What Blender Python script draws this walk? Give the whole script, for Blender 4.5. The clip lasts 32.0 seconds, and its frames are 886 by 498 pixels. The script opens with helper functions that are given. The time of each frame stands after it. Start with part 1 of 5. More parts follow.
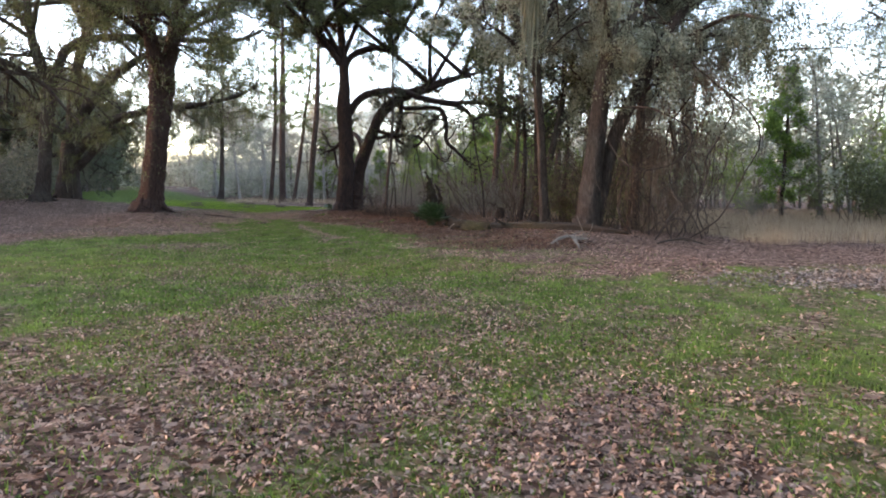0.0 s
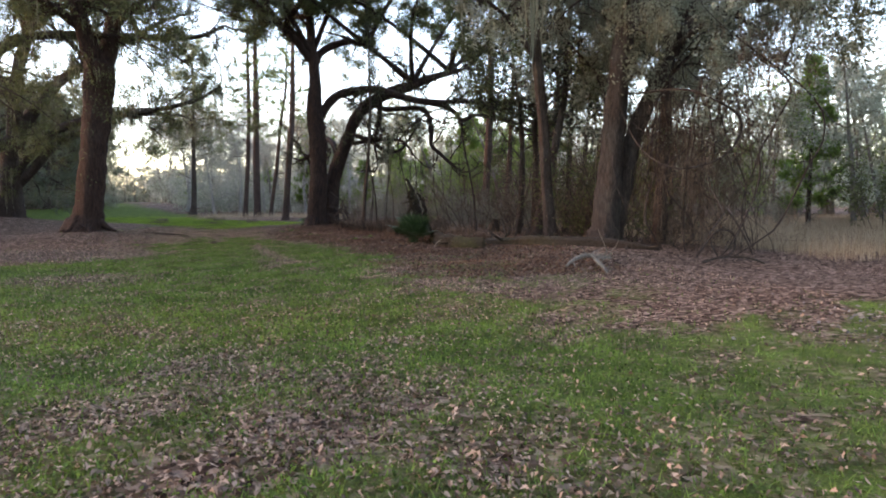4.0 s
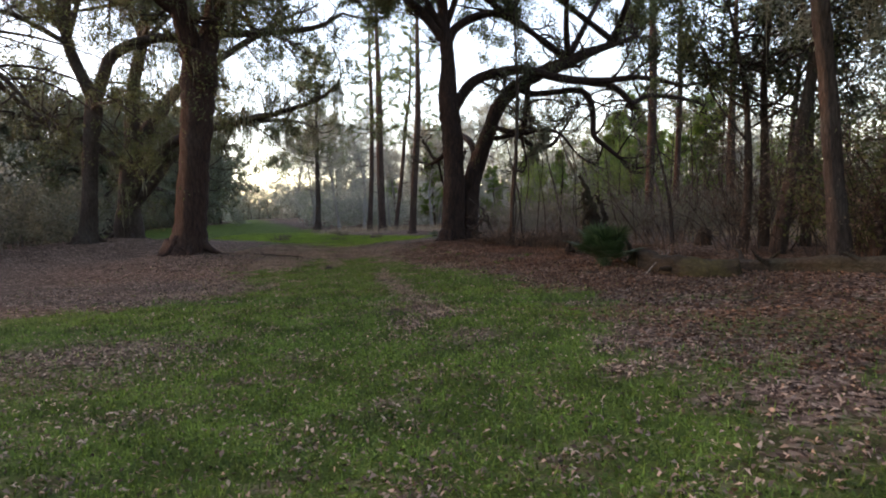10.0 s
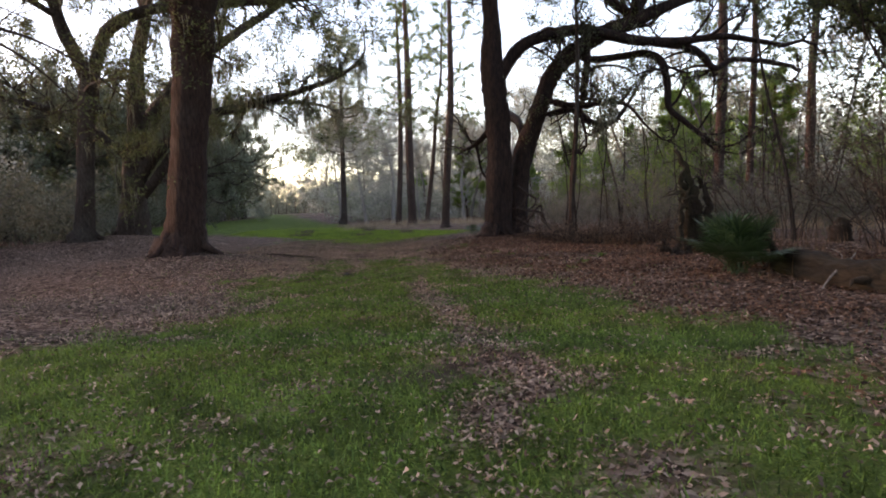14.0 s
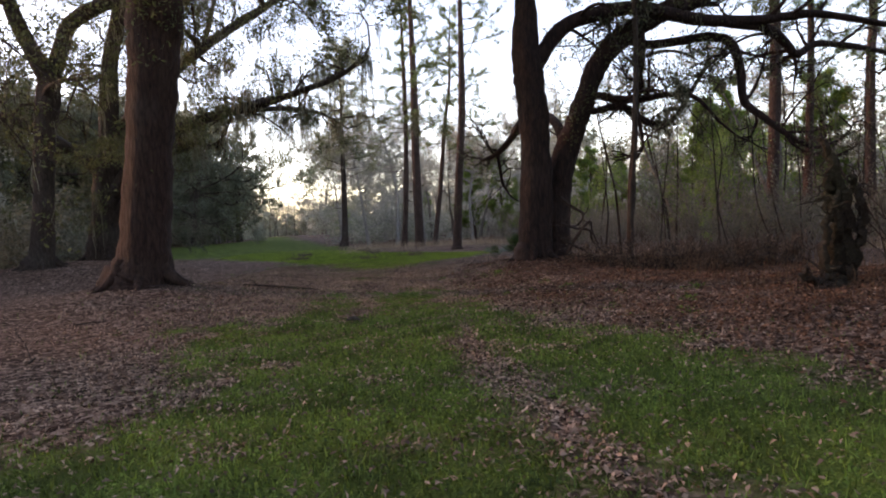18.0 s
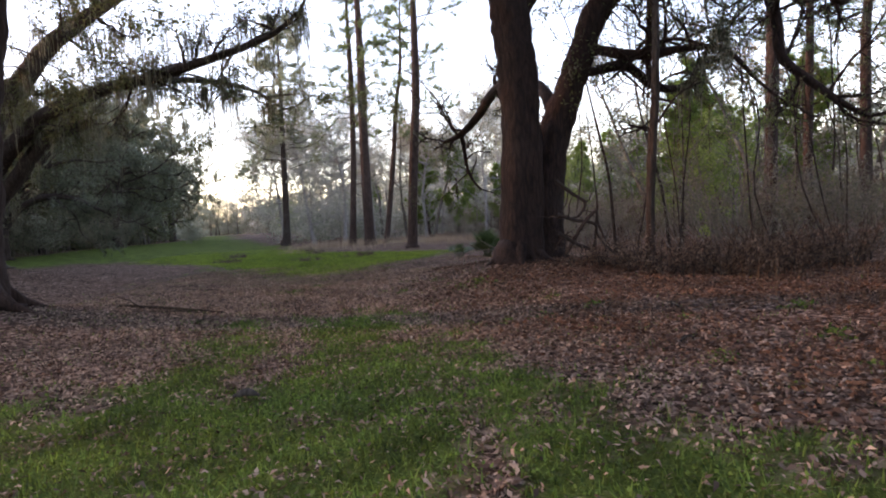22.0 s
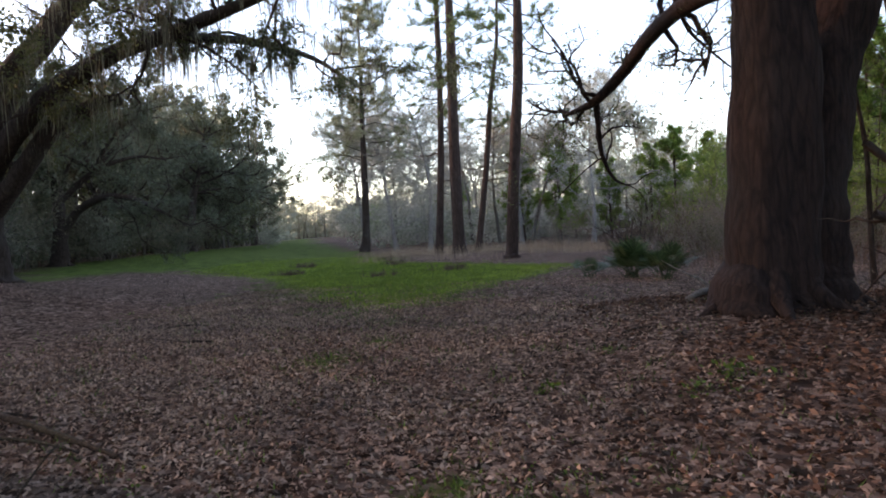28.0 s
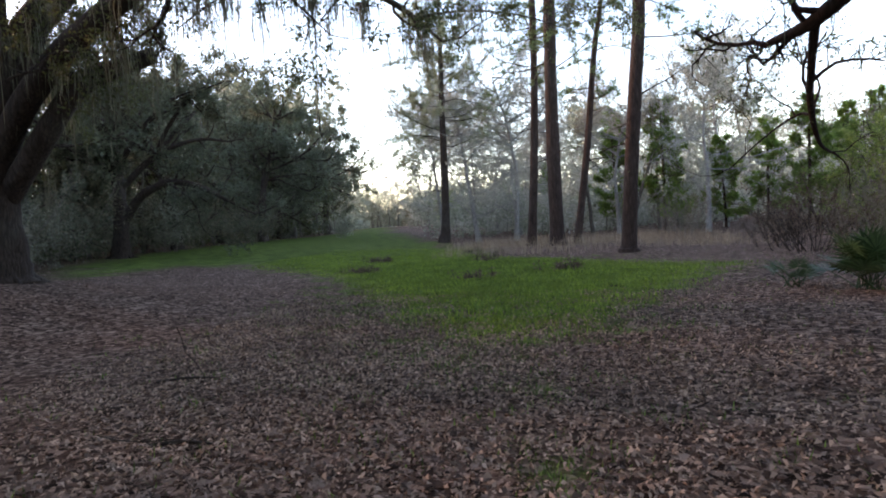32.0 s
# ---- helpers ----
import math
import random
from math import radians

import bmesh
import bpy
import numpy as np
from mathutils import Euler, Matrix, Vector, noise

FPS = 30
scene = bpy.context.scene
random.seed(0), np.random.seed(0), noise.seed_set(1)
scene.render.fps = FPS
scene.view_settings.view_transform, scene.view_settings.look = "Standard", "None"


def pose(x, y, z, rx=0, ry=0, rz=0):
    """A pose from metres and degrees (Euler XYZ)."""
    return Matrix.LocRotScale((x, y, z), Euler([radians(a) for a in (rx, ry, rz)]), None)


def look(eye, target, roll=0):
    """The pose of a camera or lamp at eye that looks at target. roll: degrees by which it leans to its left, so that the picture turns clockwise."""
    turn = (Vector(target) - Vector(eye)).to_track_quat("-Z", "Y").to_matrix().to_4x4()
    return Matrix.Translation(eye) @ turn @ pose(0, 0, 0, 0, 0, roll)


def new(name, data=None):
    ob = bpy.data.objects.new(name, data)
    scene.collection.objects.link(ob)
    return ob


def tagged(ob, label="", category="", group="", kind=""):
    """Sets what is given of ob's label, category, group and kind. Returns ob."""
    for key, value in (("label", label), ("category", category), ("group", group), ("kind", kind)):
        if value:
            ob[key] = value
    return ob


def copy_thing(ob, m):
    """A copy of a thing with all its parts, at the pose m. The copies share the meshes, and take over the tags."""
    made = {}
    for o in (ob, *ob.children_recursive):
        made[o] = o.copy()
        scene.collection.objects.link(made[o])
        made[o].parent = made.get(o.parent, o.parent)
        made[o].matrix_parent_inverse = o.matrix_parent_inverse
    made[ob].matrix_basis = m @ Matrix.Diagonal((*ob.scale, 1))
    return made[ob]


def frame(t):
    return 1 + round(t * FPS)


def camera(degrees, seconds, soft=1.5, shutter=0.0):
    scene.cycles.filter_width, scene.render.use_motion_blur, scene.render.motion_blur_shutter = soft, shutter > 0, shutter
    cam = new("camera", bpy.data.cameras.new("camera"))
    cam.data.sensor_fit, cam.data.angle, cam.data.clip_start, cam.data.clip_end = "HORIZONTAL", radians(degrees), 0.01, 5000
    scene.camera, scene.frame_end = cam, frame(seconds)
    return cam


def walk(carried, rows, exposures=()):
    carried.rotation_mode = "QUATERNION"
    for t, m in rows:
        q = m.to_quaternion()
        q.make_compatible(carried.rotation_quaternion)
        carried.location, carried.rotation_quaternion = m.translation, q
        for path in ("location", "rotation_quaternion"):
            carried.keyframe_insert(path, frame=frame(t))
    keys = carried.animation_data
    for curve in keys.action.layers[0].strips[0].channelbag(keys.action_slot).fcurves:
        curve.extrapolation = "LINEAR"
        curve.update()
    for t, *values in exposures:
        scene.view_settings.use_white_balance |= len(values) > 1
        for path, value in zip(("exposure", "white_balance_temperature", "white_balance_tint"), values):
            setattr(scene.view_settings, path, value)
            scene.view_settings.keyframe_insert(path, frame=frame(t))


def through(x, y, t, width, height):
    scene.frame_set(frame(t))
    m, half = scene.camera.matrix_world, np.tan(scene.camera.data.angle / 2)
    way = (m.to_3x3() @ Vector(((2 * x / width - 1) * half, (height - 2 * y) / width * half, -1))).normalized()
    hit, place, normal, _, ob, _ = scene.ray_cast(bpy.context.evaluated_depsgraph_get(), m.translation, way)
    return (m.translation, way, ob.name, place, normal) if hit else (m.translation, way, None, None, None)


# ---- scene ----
cam = camera(70.1, 32.0, soft=1.95)
PATH = [
    (0, (0.828, 0.424, 1.643), (1.222, 2.376, 1.456), 0.5),
    (0.5, (0.973, 0.978, 1.617), (1.436, 2.915, 1.44), 0.1),
    (1, (1.086, 1.421, 1.584), (1.638, 3.335, 1.406), 0.4),
    (1.5, (1.329, 1.956, 1.539), (1.951, 3.85, 1.376), 0.1),
    (2, (1.533, 2.542, 1.5), (2.158, 4.434, 1.332), -0.1),
    (2.5, (1.685, 3.073, 1.485), (2.309, 4.966, 1.319), -0.1),
    (3, (1.817, 3.629, 1.534), (2.379, 5.542, 1.379), -0.2),
    (3.5, (1.838, 4.23, 1.563), (2.337, 6.161, 1.409), -0.3),
    (4, (1.898, 4.79, 1.561), (2.323, 6.738, 1.41), -0.5),
    (4.5, (1.855, 5.375, 1.572), (2.172, 7.344, 1.427), -0.9),
    (6.5, (1.773, 7.761, 1.569), (1.889, 9.753, 1.439), -1.2),
    (7, (1.689, 8.361, 1.568), (1.795, 10.355, 1.444), -1.4),
    (7.5, (1.653, 8.948, 1.586), (1.748, 10.943, 1.475), -1.6),
    (8, (1.534, 9.49, 1.598), (1.607, 11.486, 1.488), -1.9),
    (8.5, (1.531, 10.005, 1.576), (1.594, 12.001, 1.465), -2.2),
    (9, (1.453, 10.602, 1.546), (1.505, 12.599, 1.442), -2.3),
    (9.5, (1.4, 11.181, 1.511), (1.447, 13.178, 1.4), -2.3),
    (10, (1.391, 11.777, 1.517), (1.44, 13.773, 1.405), -2.2),
    (10.5, (1.321, 12.294, 1.523), (1.394, 14.289, 1.401), -2.5),
    (11, (1.322, 12.895, 1.482), (1.363, 14.891, 1.362), -2.3),
    (11.5, (1.238, 13.439, 1.479), (1.268, 15.434, 1.353), -2.4),
    (12, (1.241, 13.992, 1.464), (1.267, 15.987, 1.338), -2.5),
    (12.5, (1.167, 14.503, 1.49), (1.2, 16.498, 1.36), -2.4),
    (13, (1.125, 15.012, 1.466), (1.15, 17.008, 1.336), -2.7),
    (13.5, (1.042, 15.619, 1.447), (1.014, 17.615, 1.323), -2.7),
    (14, (0.936, 16.176, 1.43), (0.895, 18.171, 1.302), -2.7),
    (14.5, (0.874, 16.655, 1.422), (0.804, 18.651, 1.308), -2.6),
    (15, (0.727, 17.141, 1.417), (0.647, 19.136, 1.31), -2.8),
    (15.5, (0.647, 17.641, 1.362), (0.499, 19.633, 1.273), -2.8),
    (17.5, (0.194, 19.946, 1.352), (0.126, 21.944, 1.286), -3.0),
    (18, (0.123, 20.497, 1.367), (0.084, 22.495, 1.306), -3.1),
    (18.5, (0.046, 21.085, 1.381), (0.052, 23.085, 1.33), -3.5),
    (19, (-0.006, 21.702, 1.376), (0.002, 23.701, 1.311), -3.6),
    (19.5, (-0.126, 22.222, 1.386), (-0.059, 24.219, 1.306), -3.7),
    (20, (-0.156, 22.804, 1.382), (-0.072, 24.801, 1.293), -3.7),
    (20.5, (-0.177, 23.314, 1.373), (-0.085, 25.31, 1.28), -3.8),
    (21, (-0.136, 23.921, 1.34), (-0.02, 25.915, 1.251), -3.7),
    (21.5, (-0.134, 24.56, 1.354), (-0.023, 26.555, 1.266), -3.5),
    (22, (-0.157, 25.08, 1.334), (-0.039, 27.074, 1.253), -3.7),
    (22.5, (-0.122, 25.708, 1.369), (-0.009, 27.703, 1.286), -3.8),
    (23, (-0.152, 26.233, 1.403), (-0.03, 28.227, 1.314), -3.6),
    (23.5, (-0.13, 26.774, 1.417), (-0.01, 28.769, 1.355), -3.2),
    (24, (-0.189, 27.338, 1.431), (-0.079, 29.334, 1.362), -3.0),
    (24.5, (-0.159, 27.919, 1.406), (-0.062, 29.916, 1.331), -3.1),
    (25, (-0.225, 28.466, 1.402), (-0.166, 30.464, 1.329), -3.2),
    (25.5, (-0.258, 29.033, 1.383), (-0.243, 31.032, 1.308), -3.2),
    (27.5, (-0.65, 31.249, 1.465), (-0.778, 33.245, 1.422), -3.5),
    (28, (-0.708, 31.967, 1.444), (-0.86, 33.961, 1.391), -3.4),
    (28.5, (-0.87, 32.549, 1.434), (-1.035, 34.541, 1.382), -3.3),
    (29, (-0.96, 33.198, 1.407), (-1.16, 35.188, 1.361), -3.2),
    (29.5, (-1.113, 33.794, 1.422), (-1.329, 35.781, 1.381), -3.2),
    (30, (-1.225, 34.373, 1.426), (-1.46, 36.359, 1.385), -3.2),
    (30.5, (-1.414, 35.006, 1.436), (-1.704, 36.984, 1.399), -3.1),
    (31, (-1.665, 35.565, 1.478), (-1.969, 37.541, 1.405), -3.2),
    (31.5, (-1.879, 36.185, 1.475), (-2.23, 38.153, 1.402), -3.3),
    (32, (-2.18, 36.726, 1.506), (-2.558, 38.689, 1.431), -3.5),
]
walk(cam, [(t, look(eye, target, roll)) for t, eye, target, roll in PATH], [(0, 2.96, 7820, 21), (4, 2.75, 7970, 21), (7, 2.57, 8320, 22), (9, 2.25, 8420, 23), (10, 2.27, 8420, 23), (11, 2.42, 8470, 24), (13, 2.47, 8470, 26), (15, 2.18, 8470, 28), (19, 2.12, 8420, 31), (20, 2.44, 8370, 32), (22, 2.48, 8220, 31), (24, 2.18, 8120, 28), (25, 2.32, 8070, 28), (28, 2.27, 7770, 24), (30, 2.32, 7670, 23), (32, 2.4, 7620, 22)])

# ---- light ----
SUN_TURN, SUN_HIGH = radians(-76), radians(18)      # low sun to the west, behind the woods
world = bpy.data.worlds.new("dusk_sky")
scene.world = world
world.use_nodes = True
wn = world.node_tree.nodes
sky = wn.new("ShaderNodeTexSky")
sky.sky_type, sky.sun_disc = "NISHITA", False
sky.sun_elevation, sky.sun_rotation = SUN_HIGH, SUN_TURN
sky.air_density, sky.dust_density, sky.ozone_density = 1.0, 0.6, 1.5
wn["Background"].inputs["Strength"].default_value = 0.15
world.node_tree.links.new(sky.outputs["Color"], wn["Background"].inputs["Color"])
sun = new("sun", bpy.data.lights.new("sun", "SUN"))
sun.data.energy, sun.data.angle, sun.data.color = 0.5, radians(2), (1.0, 0.56, 0.3)
sun.matrix_world = look((60 * math.sin(SUN_TURN) * math.cos(SUN_HIGH), 60 * math.cos(SUN_TURN) * math.cos(SUN_HIGH), 60 * math.sin(SUN_HIGH)), (0, 0, 0))


# ---- materials ----
def material(name, rough=0.85):
    m = bpy.data.materials.new(name)
    m.use_nodes = True
    nt = m.node_tree
    b = nt.nodes["Principled BSDF"]
    b.inputs["Roughness"].default_value = rough
    b.inputs["Specular IOR Level"].default_value = 0.25
    return m, nt, b


def node(nt, kind, **values):
    n = nt.nodes.new(kind)
    for key, value in values.items():
        n.inputs[key.replace("_", " ")].default_value = value
    return n


def ramp(nt, source, stops):
    r = nt.nodes.new("ShaderNodeValToRGB")
    els = r.color_ramp.elements
    while len(els) < len(stops):
        els.new(0.5)
    for e, (at, c) in zip(els, stops):
        e.position, e.color = at, (*c, 1)
    nt.links.new(source, r.inputs[0])
    return r.outputs[0]


def mixed(nt, fac, a, b, mode="MIX"):
    m = nt.nodes.new("ShaderNodeMix")
    m.data_type, m.blend_type = "RGBA", mode
    for sock, val in ((m.inputs[0], fac), (m.inputs[6], a), (m.inputs[7], b)):
        if isinstance(val, (int, float)):
            sock.default_value = val
        elif isinstance(val, tuple):
            sock.default_value = (*val, 1)
        else:
            nt.links.new(val, sock)
    return m.outputs[2]


def bump(nt, b, height, strength, distance):
    n = nt.nodes.new("ShaderNodeBump")
    n.inputs["Strength"].default_value, n.inputs["Distance"].default_value = strength, distance
    nt.links.new(height, n.inputs["Height"])
    nt.links.new(n.outputs[0], b.inputs["Normal"])


def bark(name, dark, light, lichen, grain=7.0, amount=0.25, grow=(1, 1, 0.2)):
    """Furrowed bark: long vertical plates, lichen blotches."""
    m, nt, b = material(name, 0.92)
    co = nt.nodes.new("ShaderNodeTexCoord")
    sc = nt.nodes.new("ShaderNodeMapping")
    sc.inputs["Scale"].default_value = grow
    nt.links.new(co.outputs["Object"], sc.inputs[0])
    fine = node(nt, "ShaderNodeTexNoise", Scale=grain * 2.2, Detail=8.0, Roughness=0.65, Distortion=0.6)
    nt.links.new(sc.outputs[0], fine.inputs["Vector"])
    plates = nt.nodes.new("ShaderNodeTexVoronoi")
    plates.feature = "DISTANCE_TO_EDGE"
    plates.inputs["Scale"].default_value = grain * 1.6
    nt.links.new(sc.outputs[0], plates.inputs["Vector"])
    big = node(nt, "ShaderNodeTexNoise", Scale=0.9, Detail=4.0)
    nt.links.new(co.outputs["Object"], big.inputs["Vector"])
    base = ramp(nt, fine.outputs[0], [(0.3, dark), (0.7, light)])
    spots = ramp(nt, big.outputs[0], [(0.5, (0, 0, 0)), (0.72, (1, 1, 1))])
    k = nt.nodes.new("ShaderNodeMath")
    k.operation = "MULTIPLY"
    k.inputs[1].default_value = amount
    nt.links.new(spots, k.inputs[0])
    furrow = ramp(nt, plates.outputs[0], [(0.0, (0.3, 0.27, 0.25)), (0.16, (1, 1, 1))])
    base = mixed(nt, 0.5, mixed(nt, k.outputs[0], base, lichen), furrow, "MULTIPLY")
    nt.links.new(base, b.inputs["Base Color"])
    h = nt.nodes.new("ShaderNodeMath")
    h.operation = "MULTIPLY_ADD"
    h.inputs[1].default_value = 1.2
    nt.links.new(plates.outputs[0], h.inputs[0])
    nt.links.new(fine.outputs[0], h.inputs[2])
    bump(nt, b, h.outputs[0], 0.7, 0.045)
    return m


def leafy(name, low, high, through=0.35, rough=0.55, patch=0.35, vary=0.35):
    """Leaves: each one its own shade, letting some light through."""
    m, nt, b = material(name, rough)
    g = nt.nodes.new("ShaderNodeNewGeometry")
    col = ramp(nt, g.outputs["Random Per Island"], [(0.0, low), (0.6, tuple((p + q) / 2 for p, q in zip(low, high))), (1.0, high)])
    big = node(nt, "ShaderNodeTexNoise", Scale=patch, Detail=3.0)
    co = nt.nodes.new("ShaderNodeTexCoord")
    nt.links.new(co.outputs["Object"], big.inputs["Vector"])
    col = mixed(nt, vary, col, ramp(nt, big.outputs[0], [(0.35, (0.55, 0.5, 0.4)), (0.65, (1.25, 1.2, 1.0))]), "MULTIPLY")
    nt.links.new(col, b.inputs["Base Color"])
    if through:
        t = nt.nodes.new("ShaderNodeBsdfTranslucent")
        nt.links.new(col, t.inputs[0])
        mx = nt.nodes.new("ShaderNodeMixShader")
        mx.inputs[0].default_value = through
        nt.links.new(b.outputs[0], mx.inputs[1])
        nt.links.new(t.outputs[0], mx.inputs[2])
        nt.links.new(mx.outputs[0], nt.nodes["Material Output"].inputs[0])
    return m


OAK_BARK = bark("oak_bark", (0.02, 0.014, 0.011), (0.08, 0.056, 0.044), (0.15, 0.145, 0.125))
RED_BARK = bark("weathered_red_oak_bark", (0.019, 0.0105, 0.008), (0.07, 0.037, 0.027), (0.095, 0.075, 0.06), 6.0)
TWIN_BARK = bark("dark_red_brown_oak_bark", (0.013, 0.0075, 0.006), (0.052, 0.029, 0.022), (0.07, 0.05, 0.042), 6.0)
GREY_BARK = bark("grey_lichened_bark", (0.07, 0.06, 0.05), (0.2, 0.18, 0.15), (0.3, 0.31, 0.27), 8.0, 0.5)
TWIG_BARK = bark("pale_twigs", (0.13, 0.112, 0.096), (0.3, 0.265, 0.23), (0.24, 0.24, 0.2), 8.0)
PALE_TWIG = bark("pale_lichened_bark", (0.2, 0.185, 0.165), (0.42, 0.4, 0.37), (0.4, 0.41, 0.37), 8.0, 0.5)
PINE_BARK = bark("pine_bark", (0.024, 0.015, 0.012), (0.09, 0.056, 0.044), (0.13, 0.1, 0.085), 5.0)
DEAD_WOOD = bark("dead_wood", (0.018, 0.013, 0.01), (0.07, 0.05, 0.036), (0.05, 0.055, 0.022), 9.0, 0.4, (1, 0.25, 1))
MOSSY_WOOD = bark("moss_grown_dead_wood", (0.014, 0.009, 0.005), (0.056, 0.036, 0.02), (0.1, 0.085, 0.022), 6.0, 0.8, (1, 0.2, 1))
PALE_WOOD = bark("bleached_wood", (0.12, 0.1, 0.08), (0.32, 0.28, 0.24), (0.2, 0.19, 0.16), 10.0)
OAK_LEAF = leafy("live_oak_leaves", (0.065, 0.08, 0.032), (0.145, 0.165, 0.075), 0.5)
DARK_LEAF = leafy("dark_evergreen_leaves", (0.1, 0.118, 0.08), (0.19, 0.212, 0.15), 0.5)
# paler and greyer than the leaves are: midground haze is put into the colour
GREY_LEAF = leafy("hazed_grey_green_leaves", (0.2, 0.22, 0.165), (0.38, 0.4, 0.31), 0.55)
DULL_LEAF = leafy("dull_olive_leaves", (0.11, 0.11, 0.075), (0.26, 0.25, 0.185), 0.55)
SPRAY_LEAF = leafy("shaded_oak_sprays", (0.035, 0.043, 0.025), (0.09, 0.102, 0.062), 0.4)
BRIGHT_LEAF = leafy("spring_green_leaves", (0.12, 0.19, 0.05), (0.3, 0.4, 0.12), 0.55)
RUST_LEAF = leafy("withered_brown_leaves", (0.07, 0.04, 0.025), (0.24, 0.15, 0.09))
BRIGHT_NEEDLE = leafy("young_pine_needles", (0.08, 0.15, 0.03), (0.23, 0.34, 0.08), 0.45)
# very pale tone painted in to stand for haze over the far trees
HAZE_LEAF = leafy("haze_paled_foliage", (0.34, 0.34, 0.29), (0.54, 0.54, 0.48), 0.55, 0.8)
# warm pale tan: low sunlight on bare twigs, put into the colour
TAN_LEAF = leafy("sunlit_tan_twigs", (0.26, 0.19, 0.12), (0.5, 0.4, 0.28), 0.45, 0.8)
WITHERED = leafy("withered_vine_leaves", (0.09, 0.066, 0.05), (0.24, 0.185, 0.145), 0.45, 0.8)
FEATHER = leafy("feathery_grey_needles", (0.2, 0.23, 0.155), (0.4, 0.44, 0.31), 0.55)
NEEDLE = leafy("pine_needles", (0.07, 0.115, 0.045), (0.2, 0.26, 0.11), 0.5)
MOSS = leafy("spanish_moss", (0.11, 0.115, 0.085), (0.26, 0.26, 0.2), 0.4, 0.9)
PALM = leafy("palmetto_fronds", (0.026, 0.05, 0.02), (0.075, 0.125, 0.052), 0.3, 0.4)
STRAW = leafy("dry_broomsedge", (0.26, 0.19, 0.13), (0.5, 0.4, 0.29), 0.35, 0.8)
RUSSET = leafy("russet_fallen_leaves", (0.03, 0.017, 0.0125), (0.225, 0.128, 0.092), 0.1, 0.8, 0.9, 0.6)
GREY_LITTER = leafy("bleached_leaves", (0.06, 0.05, 0.048), (0.36, 0.32, 0.31), 0.1, 0.75, 0.8, 0.6)
GRASS = leafy("short_grass", (0.027, 0.058, 0.013), (0.195, 0.32, 0.072), 0.45, 0.6, 1.5, 0.8)
# lighter than GRASS: the open lawn's brighter light is put into the colour
BRIGHT_GRASS = leafy("lawn_grass", (0.11, 0.18, 0.027), (0.3, 0.43, 0.072), 0.5, 0.6, 0.9, 0.7)
LITTER = leafy("fallen_oak_leaves", (0.04, 0.024, 0.019), (0.5, 0.355, 0.285), 0.1, 0.8, 0.8, 0.6)


